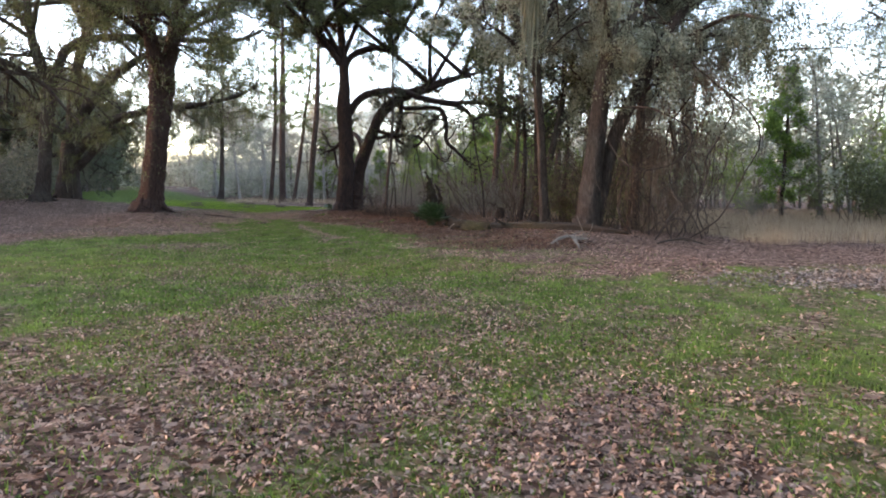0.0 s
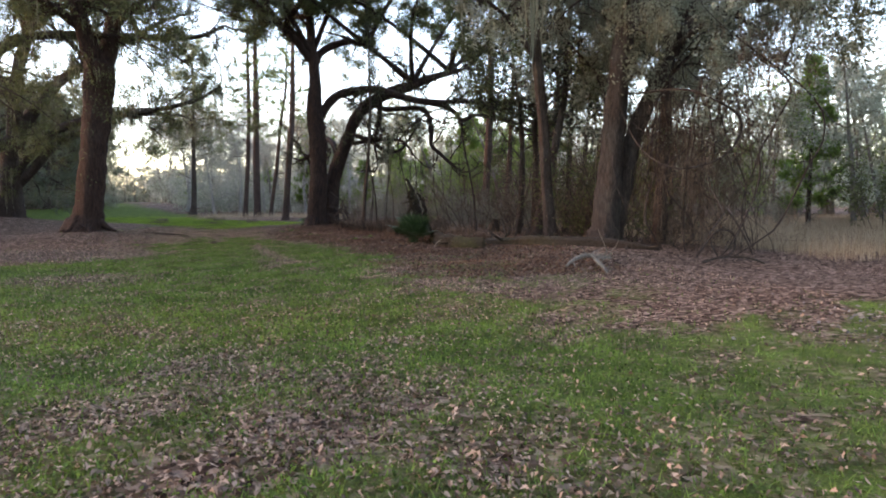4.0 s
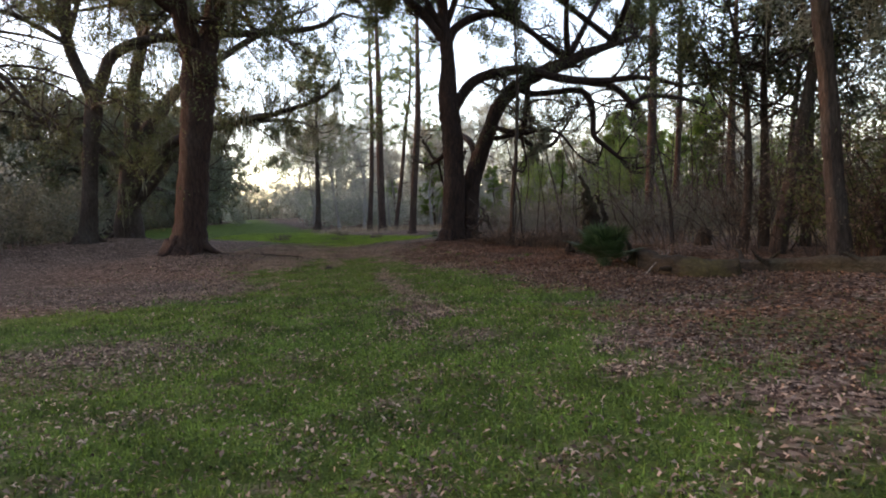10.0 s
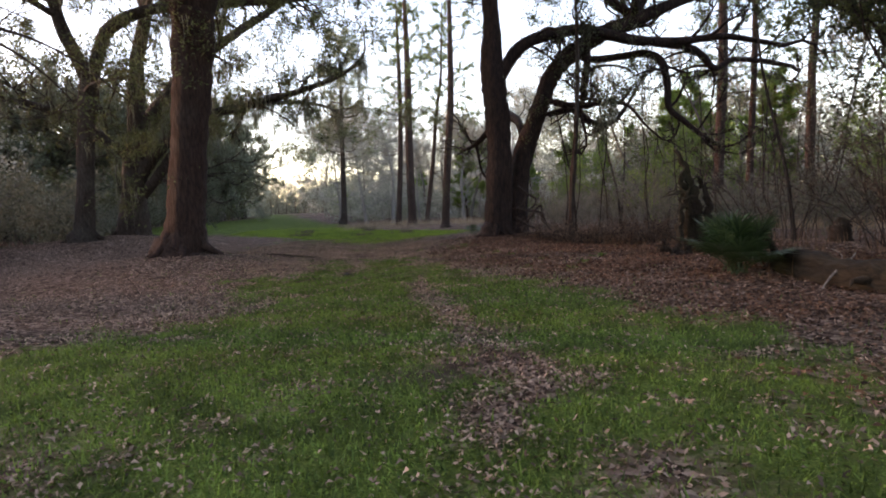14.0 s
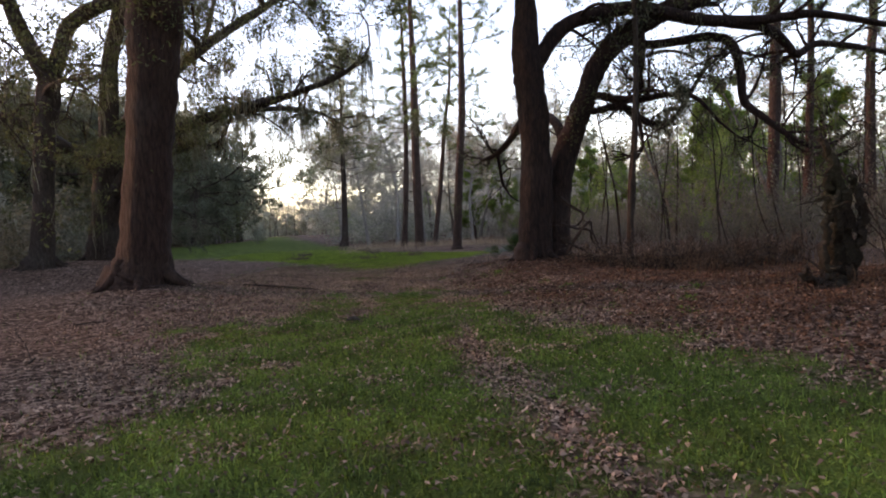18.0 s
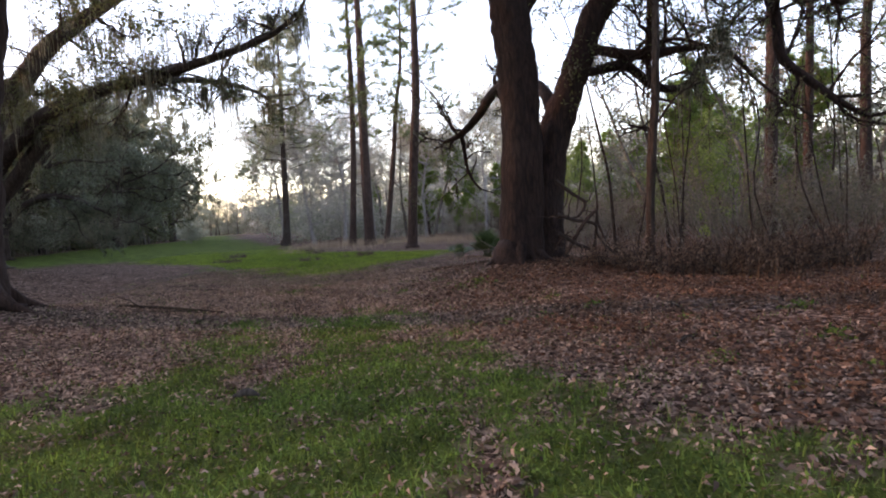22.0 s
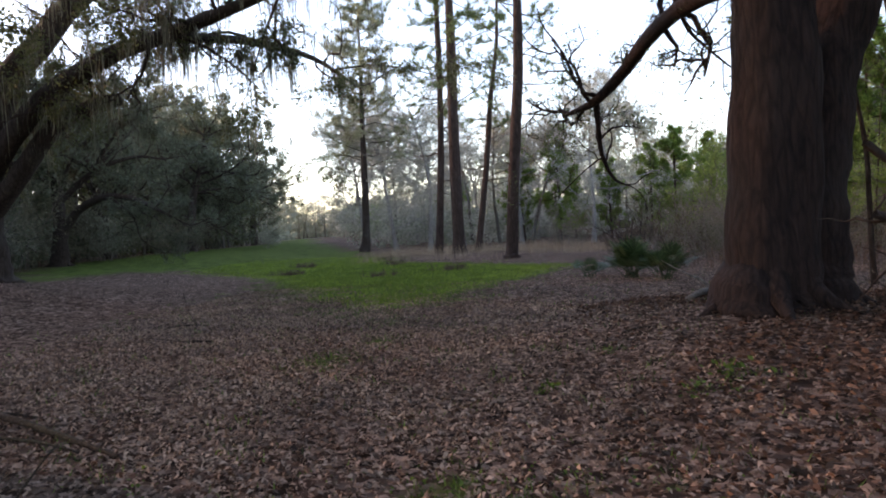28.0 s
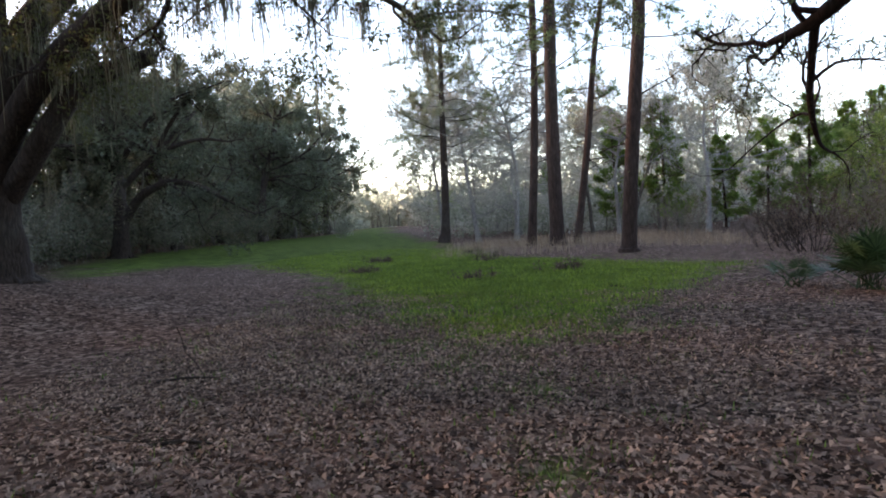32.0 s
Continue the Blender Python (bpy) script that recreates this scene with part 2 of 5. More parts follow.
def ground_material():
    m, nt, b = material("grass_and_leaf_litter", 0.95)
    co = nt.nodes.new("ShaderNodeTexCoord")
    at = nt.nodes.new("ShaderNodeAttribute")
    at.attribute_name = "cover"
    cells = node(nt, "ShaderNodeTexVoronoi", Scale=17.0, Randomness=1.0)
    warp = node(nt, "ShaderNodeTexNoise", Scale=9.0, Detail=3.0)
    nt.links.new(co.outputs["Object"], warp.inputs["Vector"])
    nt.links.new(mixed(nt, 0.08, co.outputs["Object"], warp.outputs[1]), cells.inputs["Vector"])
    sep = nt.nodes.new("ShaderNodeSeparateColor")
    nt.links.new(cells.outputs["Color"], sep.inputs[0])
    litter = ramp(nt, sep.outputs[0], [(0.0, (0.018, 0.012, 0.009)), (0.4, (0.075, 0.047, 0.035)), (0.75, (0.165, 0.112, 0.087)), (1.0, (0.32, 0.235, 0.185))])
    blades = node(nt, "ShaderNodeTexNoise", Scale=45.0, Detail=6.0, Roughness=0.7)
    nt.links.new(co.outputs["Object"], blades.inputs["Vector"])
    turf = ramp(nt, blades.outputs[0], [(0.3, (0.022, 0.04, 0.01)), (0.48, (0.07, 0.108, 0.026)), (0.62, (0.135, 0.18, 0.05)), (0.78, (0.21, 0.245, 0.09))])
    tuss = node(nt, "ShaderNodeTexNoise", Scale=1.5, Detail=4.0)
    nt.links.new(co.outputs["Object"], tuss.inputs["Vector"])
    turf = mixed(nt, 0.8, turf, ramp(nt, tuss.outputs[0], [(0.35, (0.5, 0.5, 0.45)), (0.65, (1.25, 1.2, 1.0))]), "MULTIPLY")
    soil = node(nt, "ShaderNodeTexNoise", Scale=0.6, Detail=6.0)
    nt.links.new(co.outputs["Object"], soil.inputs["Vector"])
    litter = mixed(nt, 0.5, litter, ramp(nt, soil.outputs[0], [(0.3, (0.6, 0.55, 0.5)), (0.7, (1.2, 1.15, 1.15))]), "MULTIPLY")
    patch = node(nt, "ShaderNodeTexNoise", Scale=5.5, Detail=8.0, Roughness=0.78)
    nt.links.new(co.outputs["Object"], patch.inputs["Vector"])
    add = nt.nodes.new("ShaderNodeMath")
    add.operation = "MULTIPLY_ADD"
    add.inputs[1].default_value = 1.5
    nt.links.new(patch.outputs[0], add.inputs[0])
    nt.links.new(at.outputs["Fac"], add.inputs[2])
    sub = nt.nodes.new("ShaderNodeMapRange")
    sub.inputs["From Min"].default_value, sub.inputs["From Max"].default_value = 1.0, 1.6
    nt.links.new(add.outputs[0], sub.inputs["Value"])
    dirt = nt.nodes.new("ShaderNodeAttribute")
    dirt.attribute_name = "soil"
    nt.links.new(mixed(nt, dirt.outputs["Fac"], mixed(nt, sub.outputs[0], litter, turf), (0.035, 0.027, 0.022)), b.inputs["Base Color"])
    h = nt.nodes.new("ShaderNodeMath")
    h.operation = "ADD"
    nt.links.new(sep.outputs[1], h.inputs[0])
    nt.links.new(blades.outputs[0], h.inputs[1])
    bump(nt, b, h.outputs[0], 0.6, 0.03)
    b.inputs["Specular IOR Level"].default_value = 0.04
    return m


# ---- ground shape and cover ----
MOUNDS = [(-7.7, 36, 2.6, 0.42), (-16.4, 45.4, 4.5, 0.5), (-16.6, 50.4, 4.5, 0.5), (2.9, 40, 2.6, 0.36), (10.6, 22, 3.0, 0.3),
          (6.2, 28.6, 2.0, 0.22), (9.9, 31, 3.0, 0.2), (15, 50, 6, -0.4), (-2.4, 68, 5, 0.22), (-10, 79, 4, 0.2)]


def height(x, y):
    x, y = np.asarray(x, float), np.asarray(y, float)
    z = 0.025 * np.sin(x * 0.9 + 1.3 * np.sin(y * 0.31)) + 0.02 * np.sin(y * 0.7 + x * 0.45)
    z = z + 0.45 * np.clip((-13 - x) / 14, 0, 1)
    z = z + 0.5 * np.clip((y - 52) / 25, 0, 1) * np.clip((-8 - x) / 14, 0, 1) + 1.0 * np.clip((y - 75) / 120, 0, 1)
    for mx, my, r, h in MOUNDS:
        z = z + h * np.exp(-((x - mx) ** 2 + (y - my) ** 2) / (r * r))
    return z


def inside(x, y, poly):
    """Signed distance to a polygon, positive within."""
    best, hit = np.full(x.shape, 1e9), np.zeros(x.shape, bool)
    for (ax, ay), (bx, by) in zip(poly, poly[1:] + poly[:1]):
        dx, dy = bx - ax, by - ay
        k = np.clip(((x - ax) * dx + (y - ay) * dy) / (dx * dx + dy * dy), 0, 1)
        best = np.minimum(best, np.hypot(x - ax - k * dx, y - ay - k * dy))
        hit ^= ((ay > y) != (by > y)) & (x < dx * (y - ay) / (dy if dy else 1e-9) + ax)
    return np.where(hit, best, -best)


LANE = [(-60, -40), (60, -40), (60, 6), (13, 13), (10, 12.6), (8, 11.8), (6, 12), (5.2, 14), (4.2, 15.5), (3.7, 17.2), (3.5, 19), (4.2, 21.5), (4.4, 23.1), (3.7, 24.8), (3.2, 26.5), (2.4, 28), (1.2, 29.3), (0.6, 31.3), (0.1, 32.8), (-0.3, 35), (-0.6, 35.5), (-1.4, 34.9), (-2.0, 34.9), (-2.9, 34.6), (-2.6, 32.5), (-2.8, 31), (-3.8, 30.2), (-3.6, 28.6), (-2.5, 27), (-2.5, 25.2), (-3.4, 24.3), (-4.2, 23.6), (-6.5, 22.6), (-9, 20), (-14, 14)]
LAWN = [(-3.7, 44.3), (-1.6, 45), (-0.3, 48.6), (1.4, 52), (2.8, 54.8), (0, 58), (-5, 64), (-8.6, 76), (-14.5, 92), (-21.5, 110), (-49, 204), (-58, 204), (-29.5, 110), (-29, 80), (-29, 68), (-22, 57), (-18.6, 57.6), (-18.4, 61.6), (-17, 62.6), (-12.2, 58.8), (-9.2, 54.6), (-7.3, 51.4), (-6, 48)]


def wave(x, y):
    return (np.sin(x * 1.7 + 2.1 * np.sin(y * 0.9)) + np.sin(y * 2.3 + 1.7 * np.sin(x * 1.3)) + 0.6 * np.sin(5.1 * x + 3.7 * y) + 0.6 * np.sin(4.3 * y - 3.9 * x)) / 3.2


ROUGH = [(k.uniform(2.2, 9.0), k.uniform(0, 6.283), k.uniform(0, 6.283)) for k in [random.Random(5)] for _ in range(14)]


def rough(x, y):
    """Ragged small-scale unevenness, about -1 to 1."""
    return sum(np.sin(f * (x * math.cos(a) + y * math.sin(a)) + p + 1.3 * np.sin(0.7 * f * (y * math.cos(a) - x * math.sin(a)))) for f, a, p in ROUGH) / 4.2


def cover(x, y):
    """How green the ground is, 0 leaf litter to 1 grass."""
    x, y = np.asarray(x, float), np.asarray(y, float)
    w = wave(x, y)
    q = rough(x, y)
    a = np.clip((inside(x, y, LANE) + 0.35 * w + 0.5 * q) / 1.3 + 0.4, 0, 1) * np.clip(0.92 + 0.25 * q, 0, 1)
    start = np.clip((20 - y) / 12, 0, 1)
    a = a * (1 - start * np.clip(0.36 - 0.45 * wave(x * 0.62 + 3, y * 0.55) - 0.3 * wave(x * 2.2, y * 2.1) + 0.28 * np.clip((10 - y) / 5, 0, 1), 0, 0.85))
    a = np.maximum(a, np.clip(0.34 + 0.35 * w + 0.3 * q, 0, 0.55) * np.clip((x - 2.5) / 2, 0, 1) * np.clip((9.5 - x) / 3, 0, 1) * np.clip((y - 8) / 3, 0, 1) * np.clip((25 - y) / 4, 0, 1))
    for mid, wide in ((np.interp(y, [20.3, 21.1, 22, 22.8, 24.2, 25.6, 26.7, 28.5], [1.2, 1.6, 1.4, 1.1, 1.0, 0.6, 0.3, 0.2]), 0.27 * np.clip((y - 19.6) / 1, 0, 1) * np.clip((29.5 - y) / 2, 0, 1)),
                      (np.interp(y, [30.5, 32.7, 34.5], [-1.7, -1.5, -2.0]), 0.3 * np.clip((y - 30.3) / 1, 0, 1))):
        a = a * (1 - 0.88 * np.exp(-((x - mid + 0.12 * w + 0.1 * q) / (wide + 0.01)) ** 2))
    for px, py, rx, ry in ((-2.9, 19.2, 1.7, 1.3), (1.15, 21.8, 0.6, 0.5), (1.0, 20.3, 0.25, 0.5), (1.9, 19.2, 0.4, 0.5)):
        a = a * (1 - 0.72 * np.clip(1.3 - np.hypot((x - px) / rx, (y - py) / ry) + 0.25 * w + 0.3 * q, 0, 1))
    a = np.maximum(a, np.clip(0.62 + 0.25 * w + 0.3 * q, 0, 0.85) * np.clip((x - 2.6) / 1.5, 0, 1) * np.clip((12.6 - y) / 1.5, 0, 1))
    a = a * (1 - 0.9 * np.clip(1.4 - np.hypot((x - 11.8) / 2.6, (y - 10.6) / 1.0) + 0.3 * w, 0, 1))
    b = np.clip((inside(x, y, LAWN) + 0.8 * w + 1.1 * q) / 3.4 + 0.3, 0, 1)
    for sx, sy, r in ((-2.64, 39.31, 0.40), (-3.27, 43.51, 0.50), (-2.58, 39.14, 0.45), (-2.59, 42.32, 0.40), (-2.33, 40.40, 0.35)):
        b = np.maximum(b, 0.75 * np.exp(-((x - sx) ** 2 + (y - sy) ** 2) / (r * r)) * np.clip(0.8 + 0.5 * q, 0, 1))
    return np.maximum(a, b)


def soil(x, y):
    """Bare dark earth: a scuffed patch in the lane and two in the lawn."""
    w = 0.5 * wave(x * 2.3, y * 2.3)
    s = np.zeros(np.shape(x))
    for px, py, rx, ry in ((0.72, 21.5, 0.4, 0.42), (1.2, 22.1, 0.4, 0.25), (-10.4, 63.7, 0.6, 0.35), (-5.2, 60.6, 0.5, 0.3), (-4.6, 53.6, 0.5, 0.3)):
        s = np.maximum(s, np.clip(1.35 - np.hypot((x - px) / rx, (y - py) / ry) + w, 0, 1))
    return 0.85 * s


# ---- mesh helpers ----
def linked(name, verts, faces, mat, parent=None, label="", smooth=False):
    """One mesh object from arrays; faces all of one size."""
    verts, faces = np.asarray(verts, np.float32), np.asarray(faces, np.int32)
    me = bpy.data.meshes.new(name)
    n, k = faces.shape
    me.vertices.add(len(verts))
    me.vertices.foreach_set("co", verts.ravel())
    me.loops.add(n * k)
    me.loops.foreach_set("vertex_index", faces.ravel())
    me.polygons.add(n)
    me.polygons.foreach_set("loop_start", np.arange(0, n * k, k, dtype=np.int32))
    me.polygons.foreach_set("loop_total", np.full(n, k, np.int32))
    if smooth:
        me.polygons.foreach_set("use_smooth", np.ones(n, bool))
    me.update(calc_edges=True)
    me.materials.append(mat)
    ob = new(name, me)
    if parent:
        ob.parent = parent
        ob.matrix_parent_inverse = parent.matrix_basis.inverted()
    if label:
        ob["label"] = label
    return ob


class Heap:
    """Tubes gathered into one quad mesh."""

    def __init__(self):
        self.v, self.f, self.n = [], [], 0

    def tube(self, pts, rad, sides=5, lump=0.0, rng=None):
        pts, rad = np.asarray(pts, float), np.asarray(rad, float)
        t = np.gradient(pts, axis=0)
        t /= np.linalg.norm(t, axis=1, keepdims=True) + 1e-9
        ref = np.eye(3)[np.argmin(np.abs(t).max(0))]
        u = np.cross(t, ref)
        u /= np.linalg.norm(u, axis=1, keepdims=True) + 1e-9
        w = np.cross(t, u)
        a = np.linspace(0, 2 * np.pi, sides, endpoint=False)
        r = np.repeat(rad[:, None], sides, 1)
        if lump:
            ph = rng.uniform(0, 6.28, 6)
            s = np.arange(len(pts))[:, None]
            r = r * (1 + lump * (np.sin(3 * a + ph[0] + 0.05 * s) * 0.5 + 0.35 * np.sin(5 * a + ph[1] - 0.07 * s) + 0.3 * np.sin(0.7 * s + 2 * a + ph[2]) + 0.3 * np.sin(1.9 * s + a + ph[3])) + rng.uniform(-lump, lump, r.shape) * 0.25)
        ring = pts[:, None] + r[..., None] * (np.cos(a)[None, :, None] * u[:, None] + np.sin(a)[None, :, None] * w[:, None])
        m = len(pts)
        i = np.arange(m - 1)[:, None] * sides + np.arange(sides)[None]
        j = np.arange(m - 1)[:, None] * sides + (np.arange(sides)[None] + 1) % sides
        quads = np.stack([i, j, j + sides, i + sides], -1).reshape(-1, 4)
        self.v.append(ring.reshape(-1, 3))
        self.f.append(quads + self.n)
        self.n += m * sides
        if rad[-1] > 0.03:      # close a blunt end
            tip = pts[-1] + t[-1] * rad[-1] * 0.3
            self.v.append(tip[None])
            last = (m - 1) * sides + self.n - m * sides
            k = np.arange(0, sides, 2)
            self.f.append(np.stack([last + k, last + (k + 1) % sides, last + (k + 2) % sides, np.full(len(k), self.n)], -1))
            self.n += 1

    def link(self, name, mat, parent=None, label="", smooth=True):
        if not self.v:
            return None
        return linked(name, np.concatenate(self.v), np.concatenate(self.f), mat, parent, label, smooth)


def smooth_line(ctrl, per=5):
    """A flowing line through control rows (x, y, z, radius)."""
    c = np.asarray(ctrl, float)
    c = np.vstack([2 * c[0] - c[1], c, 2 * c[-1] - c[-2]])
    out = []
    for k in range(1, len(c) - 2):
        s = np.linspace(0, 1, per, endpoint=False)[:, None]
        a, b, d, e = c[k - 1], c[k], c[k + 1], c[k + 2]
        out.append(0.5 * (2 * b + (d - a) * s + (2 * a - 5 * b + 4 * d - e) * s**2 + (3 * b - a - 3 * d + e) * s**3))
    out.append(c[-2][None])
    out = np.vstack(out)
    out[:, 3] = np.maximum(out[:, 3], 0.004)
    return out


def unit(v):
    return v / (np.linalg.norm(v, axis=-1, keepdims=True) + 1e-9)


def leaf_quads(at, size, rng, slim=0.42, droop=0.0, flat=0.0):
    """Little pointed leaves, one kinked quad each, at the given places."""
    n = len(at)
    d = unit(rng.normal(size=(n, 3)) * (1, 1, 1 - flat) + (0, 0, -droop))
    s = unit(np.cross(d, rng.normal(size=(n, 3))))
    ln = size * rng.uniform(0.6, 1.4, (n, 1))
    mid = at + d * ln * 0.45
    k = np.cross(d, s) * ln * 0.12
    v = np.stack([at, mid + s * ln * slim / 2 + k, at + d * ln, mid - s * ln * slim / 2 + k], 1).reshape(-1, 3)
    return v, np.arange(4 * n).reshape(-1, 4)


def moss_strips(at, length, rng, width=0.022):
    """Hanging tapered strands, each a wavering strip."""
    n = len(at)
    ln = length * np.clip(0.2 + rng.exponential(0.42, n), 0.2, 2.2)
    a = rng.uniform(0, np.pi, n)
    side = np.stack([np.cos(a), np.sin(a), 0 * a], -1)
    rows = []
    for k, (dz, w) in enumerate(((0.0, 0.7), (-0.35, 1.0), (-0.7, 0.6), (-1.0, 0.05))):
        off = rng.normal(0, 0.035, (n, 3)) * (k > 0)
        c = at + off + np.stack([0 * ln, 0 * ln, dz * ln], -1)
        rows += [c - side * width * w / 2, c + side * width * w / 2]
    v = np.stack(rows, 1)
    base = np.arange(n)[:, None] * 8
    f = np.concatenate([base + np.array([2 * k, 2 * k + 1, 2 * k + 3, 2 * k + 2]) for k in range(3)])
    return v.reshape(-1, 3), f


def wander(p, d, length, n, bend, up, rng):
    pts = [p]
    d = unit(d)
    for _ in range(n):
        d = unit(d + rng.normal(0, bend, 3) + (0, 0, up))
        pts.append(pts[-1] + d * length / n)
    return np.array(pts)


def sprout(heap, ends, p, d, length, r, level, rng, bend=0.3, up=0.05, kids=(5, 4), spread=0.9):
    """A branch with its side branches; the outermost twigs go to ends."""
    n = 5 if level else 2
    pts = wander(p, d, length, n, bend, up, rng)
    heap.tube(pts, np.linspace(r, r * 0.35, n + 1), 5 if r > 0.05 else (4 if r > 0.02 else 3))
    if level == 0:
        ends.append(pts)
        return
    ends.append(pts[-3:])
    for _ in range(kids[level - 1] if level <= len(kids) else kids[-1]):
        s = rng.uniform(0.25, 1.0) * n
        i = min(int(s), n - 1)
        q = pts[i] + (pts[i + 1] - pts[i]) * (s - i)
        dd = unit(unit(pts[i + 1] - pts[i]) + spread * rng.normal(size=3))
        sprout(heap, ends, q, dd, length * rng.uniform(0.35, 0.6), r * 0.45, level - 1, rng, bend, up, kids, spread)


def along(ends, per, rng, scatter=0.12):
    e = [np.asarray(x) for x in ends]
    pick = rng.integers(0, len(e), len(e) * per)
    out = np.empty((len(pick), 3))
    for n, k in enumerate(pick):
        x = e[k]
        s = rng.uniform(0, len(x) - 1.001)
        i = int(s)
        out[n] = x[i] + (x[i + 1] - x[i]) * (s - i)
    return out + rng.normal(0, scatter, out.shape)


def thing(name, x, y, label, category, group="", z=None):
    e = new(name)
    e.empty_display_size = 0.3
    e.matrix_basis = pose(x, y, float(height(x, y)) if z is None else z)
    return tagged(e, label, category, group)


def skirt(ctrl, flare=1.35):
    """Root flare: carries a trunk line down into the ground."""
    x, y, z, r = ctrl[0]
    g = float(height(x, y))
    return [(x, y, g - 0.25, r * flare), (x, y, g + 0.1, r * 1.08)] + [c for c in ctrl if c[2] > g + 0.3]


def roots(tree, mat, x, y, r, rng, n=7):
    """Spreading root buttresses round a trunk's foot."""
    for k in range(n):
        heap = Heap()
        a = 2 * math.pi * k / n + rng.uniform(-0.3, 0.3)
        ln = r * rng.uniform(1.3, 2.1)
        s = np.linspace(0.3, 1, 5)
        px, py = x + np.cos(a) * ln * s, y + np.sin(a) * ln * s
        pz = height(px, py) + np.array([0.6, 0.26, 0.09, 0.0, -0.08]) * r * 1.2
        heap.tube(np.stack([px, py, pz], -1), r * np.array([0.3, 0.21, 0.13, 0.08, 0.03]), 7)
        heap.link("root", mat, tree)


def hero_tree(name, label, trunks, limbs, mats, rng, leaves=9, sparse=7, leaf=0.1, reach=2.2, dense=1.1, moss=0, moss_len=0.5, kids=(4, 5), category="tree", up=0.08, bend=0.33, from_part=0.25, root=True, dome=None, drape=None, thin=False):
    """A tree from drawn trunk and limb lines, with grown side branches, crown and moss."""
    bark_m, leaf_m = mats
    x, y = trunks[0][0][:2]
    tree = thing(name, x, y, label, category)
    twigs, inner, outer, drawn = Heap(), [], [], list(limbs)
    if dome:        # limbs of the upper crown: start, how far out, how high, how many
        starts, far, high, count = dome
        limbs = list(limbs)
        for k in range(count):
            dx, dy, dz = starts[k % len(starts)]
            a = 6.283 * k / count + rng.uniform(-0.4, 0.4)
            f, h = far * rng.uniform(0.6, 1.0), high * rng.uniform(0.75, 1.1)
            limbs.append([(dx + f * q * math.cos(a + 0.3 * q), dy + f * q * math.sin(a + 0.3 * q), dz + (h - dz) * (1 - (1 - q) ** 1.7), 0.12 * (1 - q) + 0.03) for q in (0, 0.22, 0.45, 0.7, 1.0)])
    high_limbs = limbs[len(drawn):]
    if drape:       # thin limbs that droop out of the main ones: how many, how long, how far down
        limbs, pool = list(limbs), [smooth_line(k, 5) for k in drawn]
        for k in range(drape[0]):
            c = pool[k % len(pool)]
            i = int(rng.uniform(0.25, 0.95) * (len(c) - 2))
            a, ln, sag, bow = rng.uniform(0, 6.283), drape[1] * rng.uniform(0.6, 1.25), drape[2] * rng.uniform(0.2, 1.2), rng.normal(0, 0.5)
            d = unit(0.45 * unit(c[i + 1, :3] - c[i, :3]) * (1, 1, 0) + (math.cos(a), math.sin(a), 0))
            limbs.append([(*(c[i, :3] + d * ln * q + np.array([-d[1], d[0], 0]) * bow * math.sin(3 * q) + (0, 0, 0.9 * q * (1 - q) - sag * q * q)), min(0.055, 0.4 * c[i, 3]) * (1 - q) + 0.012) for q in (0, 0.25, 0.5, 0.75, 1.0)])
    for line in trunks:
        h = Heap()
        c = smooth_line(skirt(line), 7)
        h.tube(c[:, :3], c[:, 3], 26, 0.12, rng)
        if root:
            roots(tree, bark_m, line[0][0], line[0][1], line[0][3], rng)
        h.link("trunk", bark_m, tree)
    for line in [*trunks, *limbs]:
        c = smooth_line(line, 6)
        if line not in trunks:
            h = Heap()
            h.tube(c[:, :3], c[:, 3], 11, 0.06, rng)
            h.link("limb", bark_m, tree)
        ends = (outer if line in high_limbs else inner) if thin else (inner if line in drawn else outer)
        seg = np.linalg.norm(np.diff(c[:, :3], axis=0), axis=1)
        total, first = seg.sum(), (0.72 if line in trunks else from_part)
        for _ in range(max(2, int(total * (1 - first) * dense))):
            s = rng.uniform(first, 1.0) ** 0.8 * (len(c) - 2)
            i = int(s)
            tan = unit(c[i + 1, :3] - c[i, :3])
            d = unit(tan * 0.5 + rng.normal(0, 0.8, 3) + (0, 0, 0.25))
            sprout(twigs, ends, c[i, :3], d, reach * rng.uniform(0.5, 1.2), min(0.06, c[i, 3] * 0.45) + 0.008, 2, rng, bend, up, kids)
        if c[-1, 3] < 0.16:
            sprout(twigs, ends, c[-1, :3], c[-1, :3] - c[-3, :3], reach, c[-1, 3], 2, rng, bend, up, kids)
    tagged(twigs.link("branchwork", bark_m, tree), kind="stuff")
    ends = inner + outer
    at = along(inner, sparse, rng) if inner else np.zeros((0, 3))
    size = np.full((len(at), 1), leaf)
    at = np.concatenate([at, along(outer, leaves, rng)])
    size = np.concatenate([size, np.full((len(at) - len(size), 1), leaf * (1.3 if thin else 1.0))])
    v, f = leaf_quads(at, size, rng)
    tagged(linked("crown", v, f, leaf_m, tree), kind="stuff")
    if moss:
        n = max(8, moss // 5)
        near = [smooth_line(k, 4)[3:, :3] for k in drawn]
        near += [e for e in ends if min(np.abs(e[0] - q).sum(1).min() for q in near) < 3.0]
        at = np.concatenate([along(near, 1 + n // len(near), rng, 0.03)[:n], along(ends, 1, rng, 0.03)[:n // 2]])
        at = np.repeat(at, 5, 0) + rng.normal(0, 0.05, (len(at) * 5, 3)) * (1, 1, 0.5)
        v, f = moss_strips(at, moss_len, rng)
        tagged(linked("moss", v, f, MOSS, tree, "grey-green hanging moss strands"), kind="stuff")
    return tree


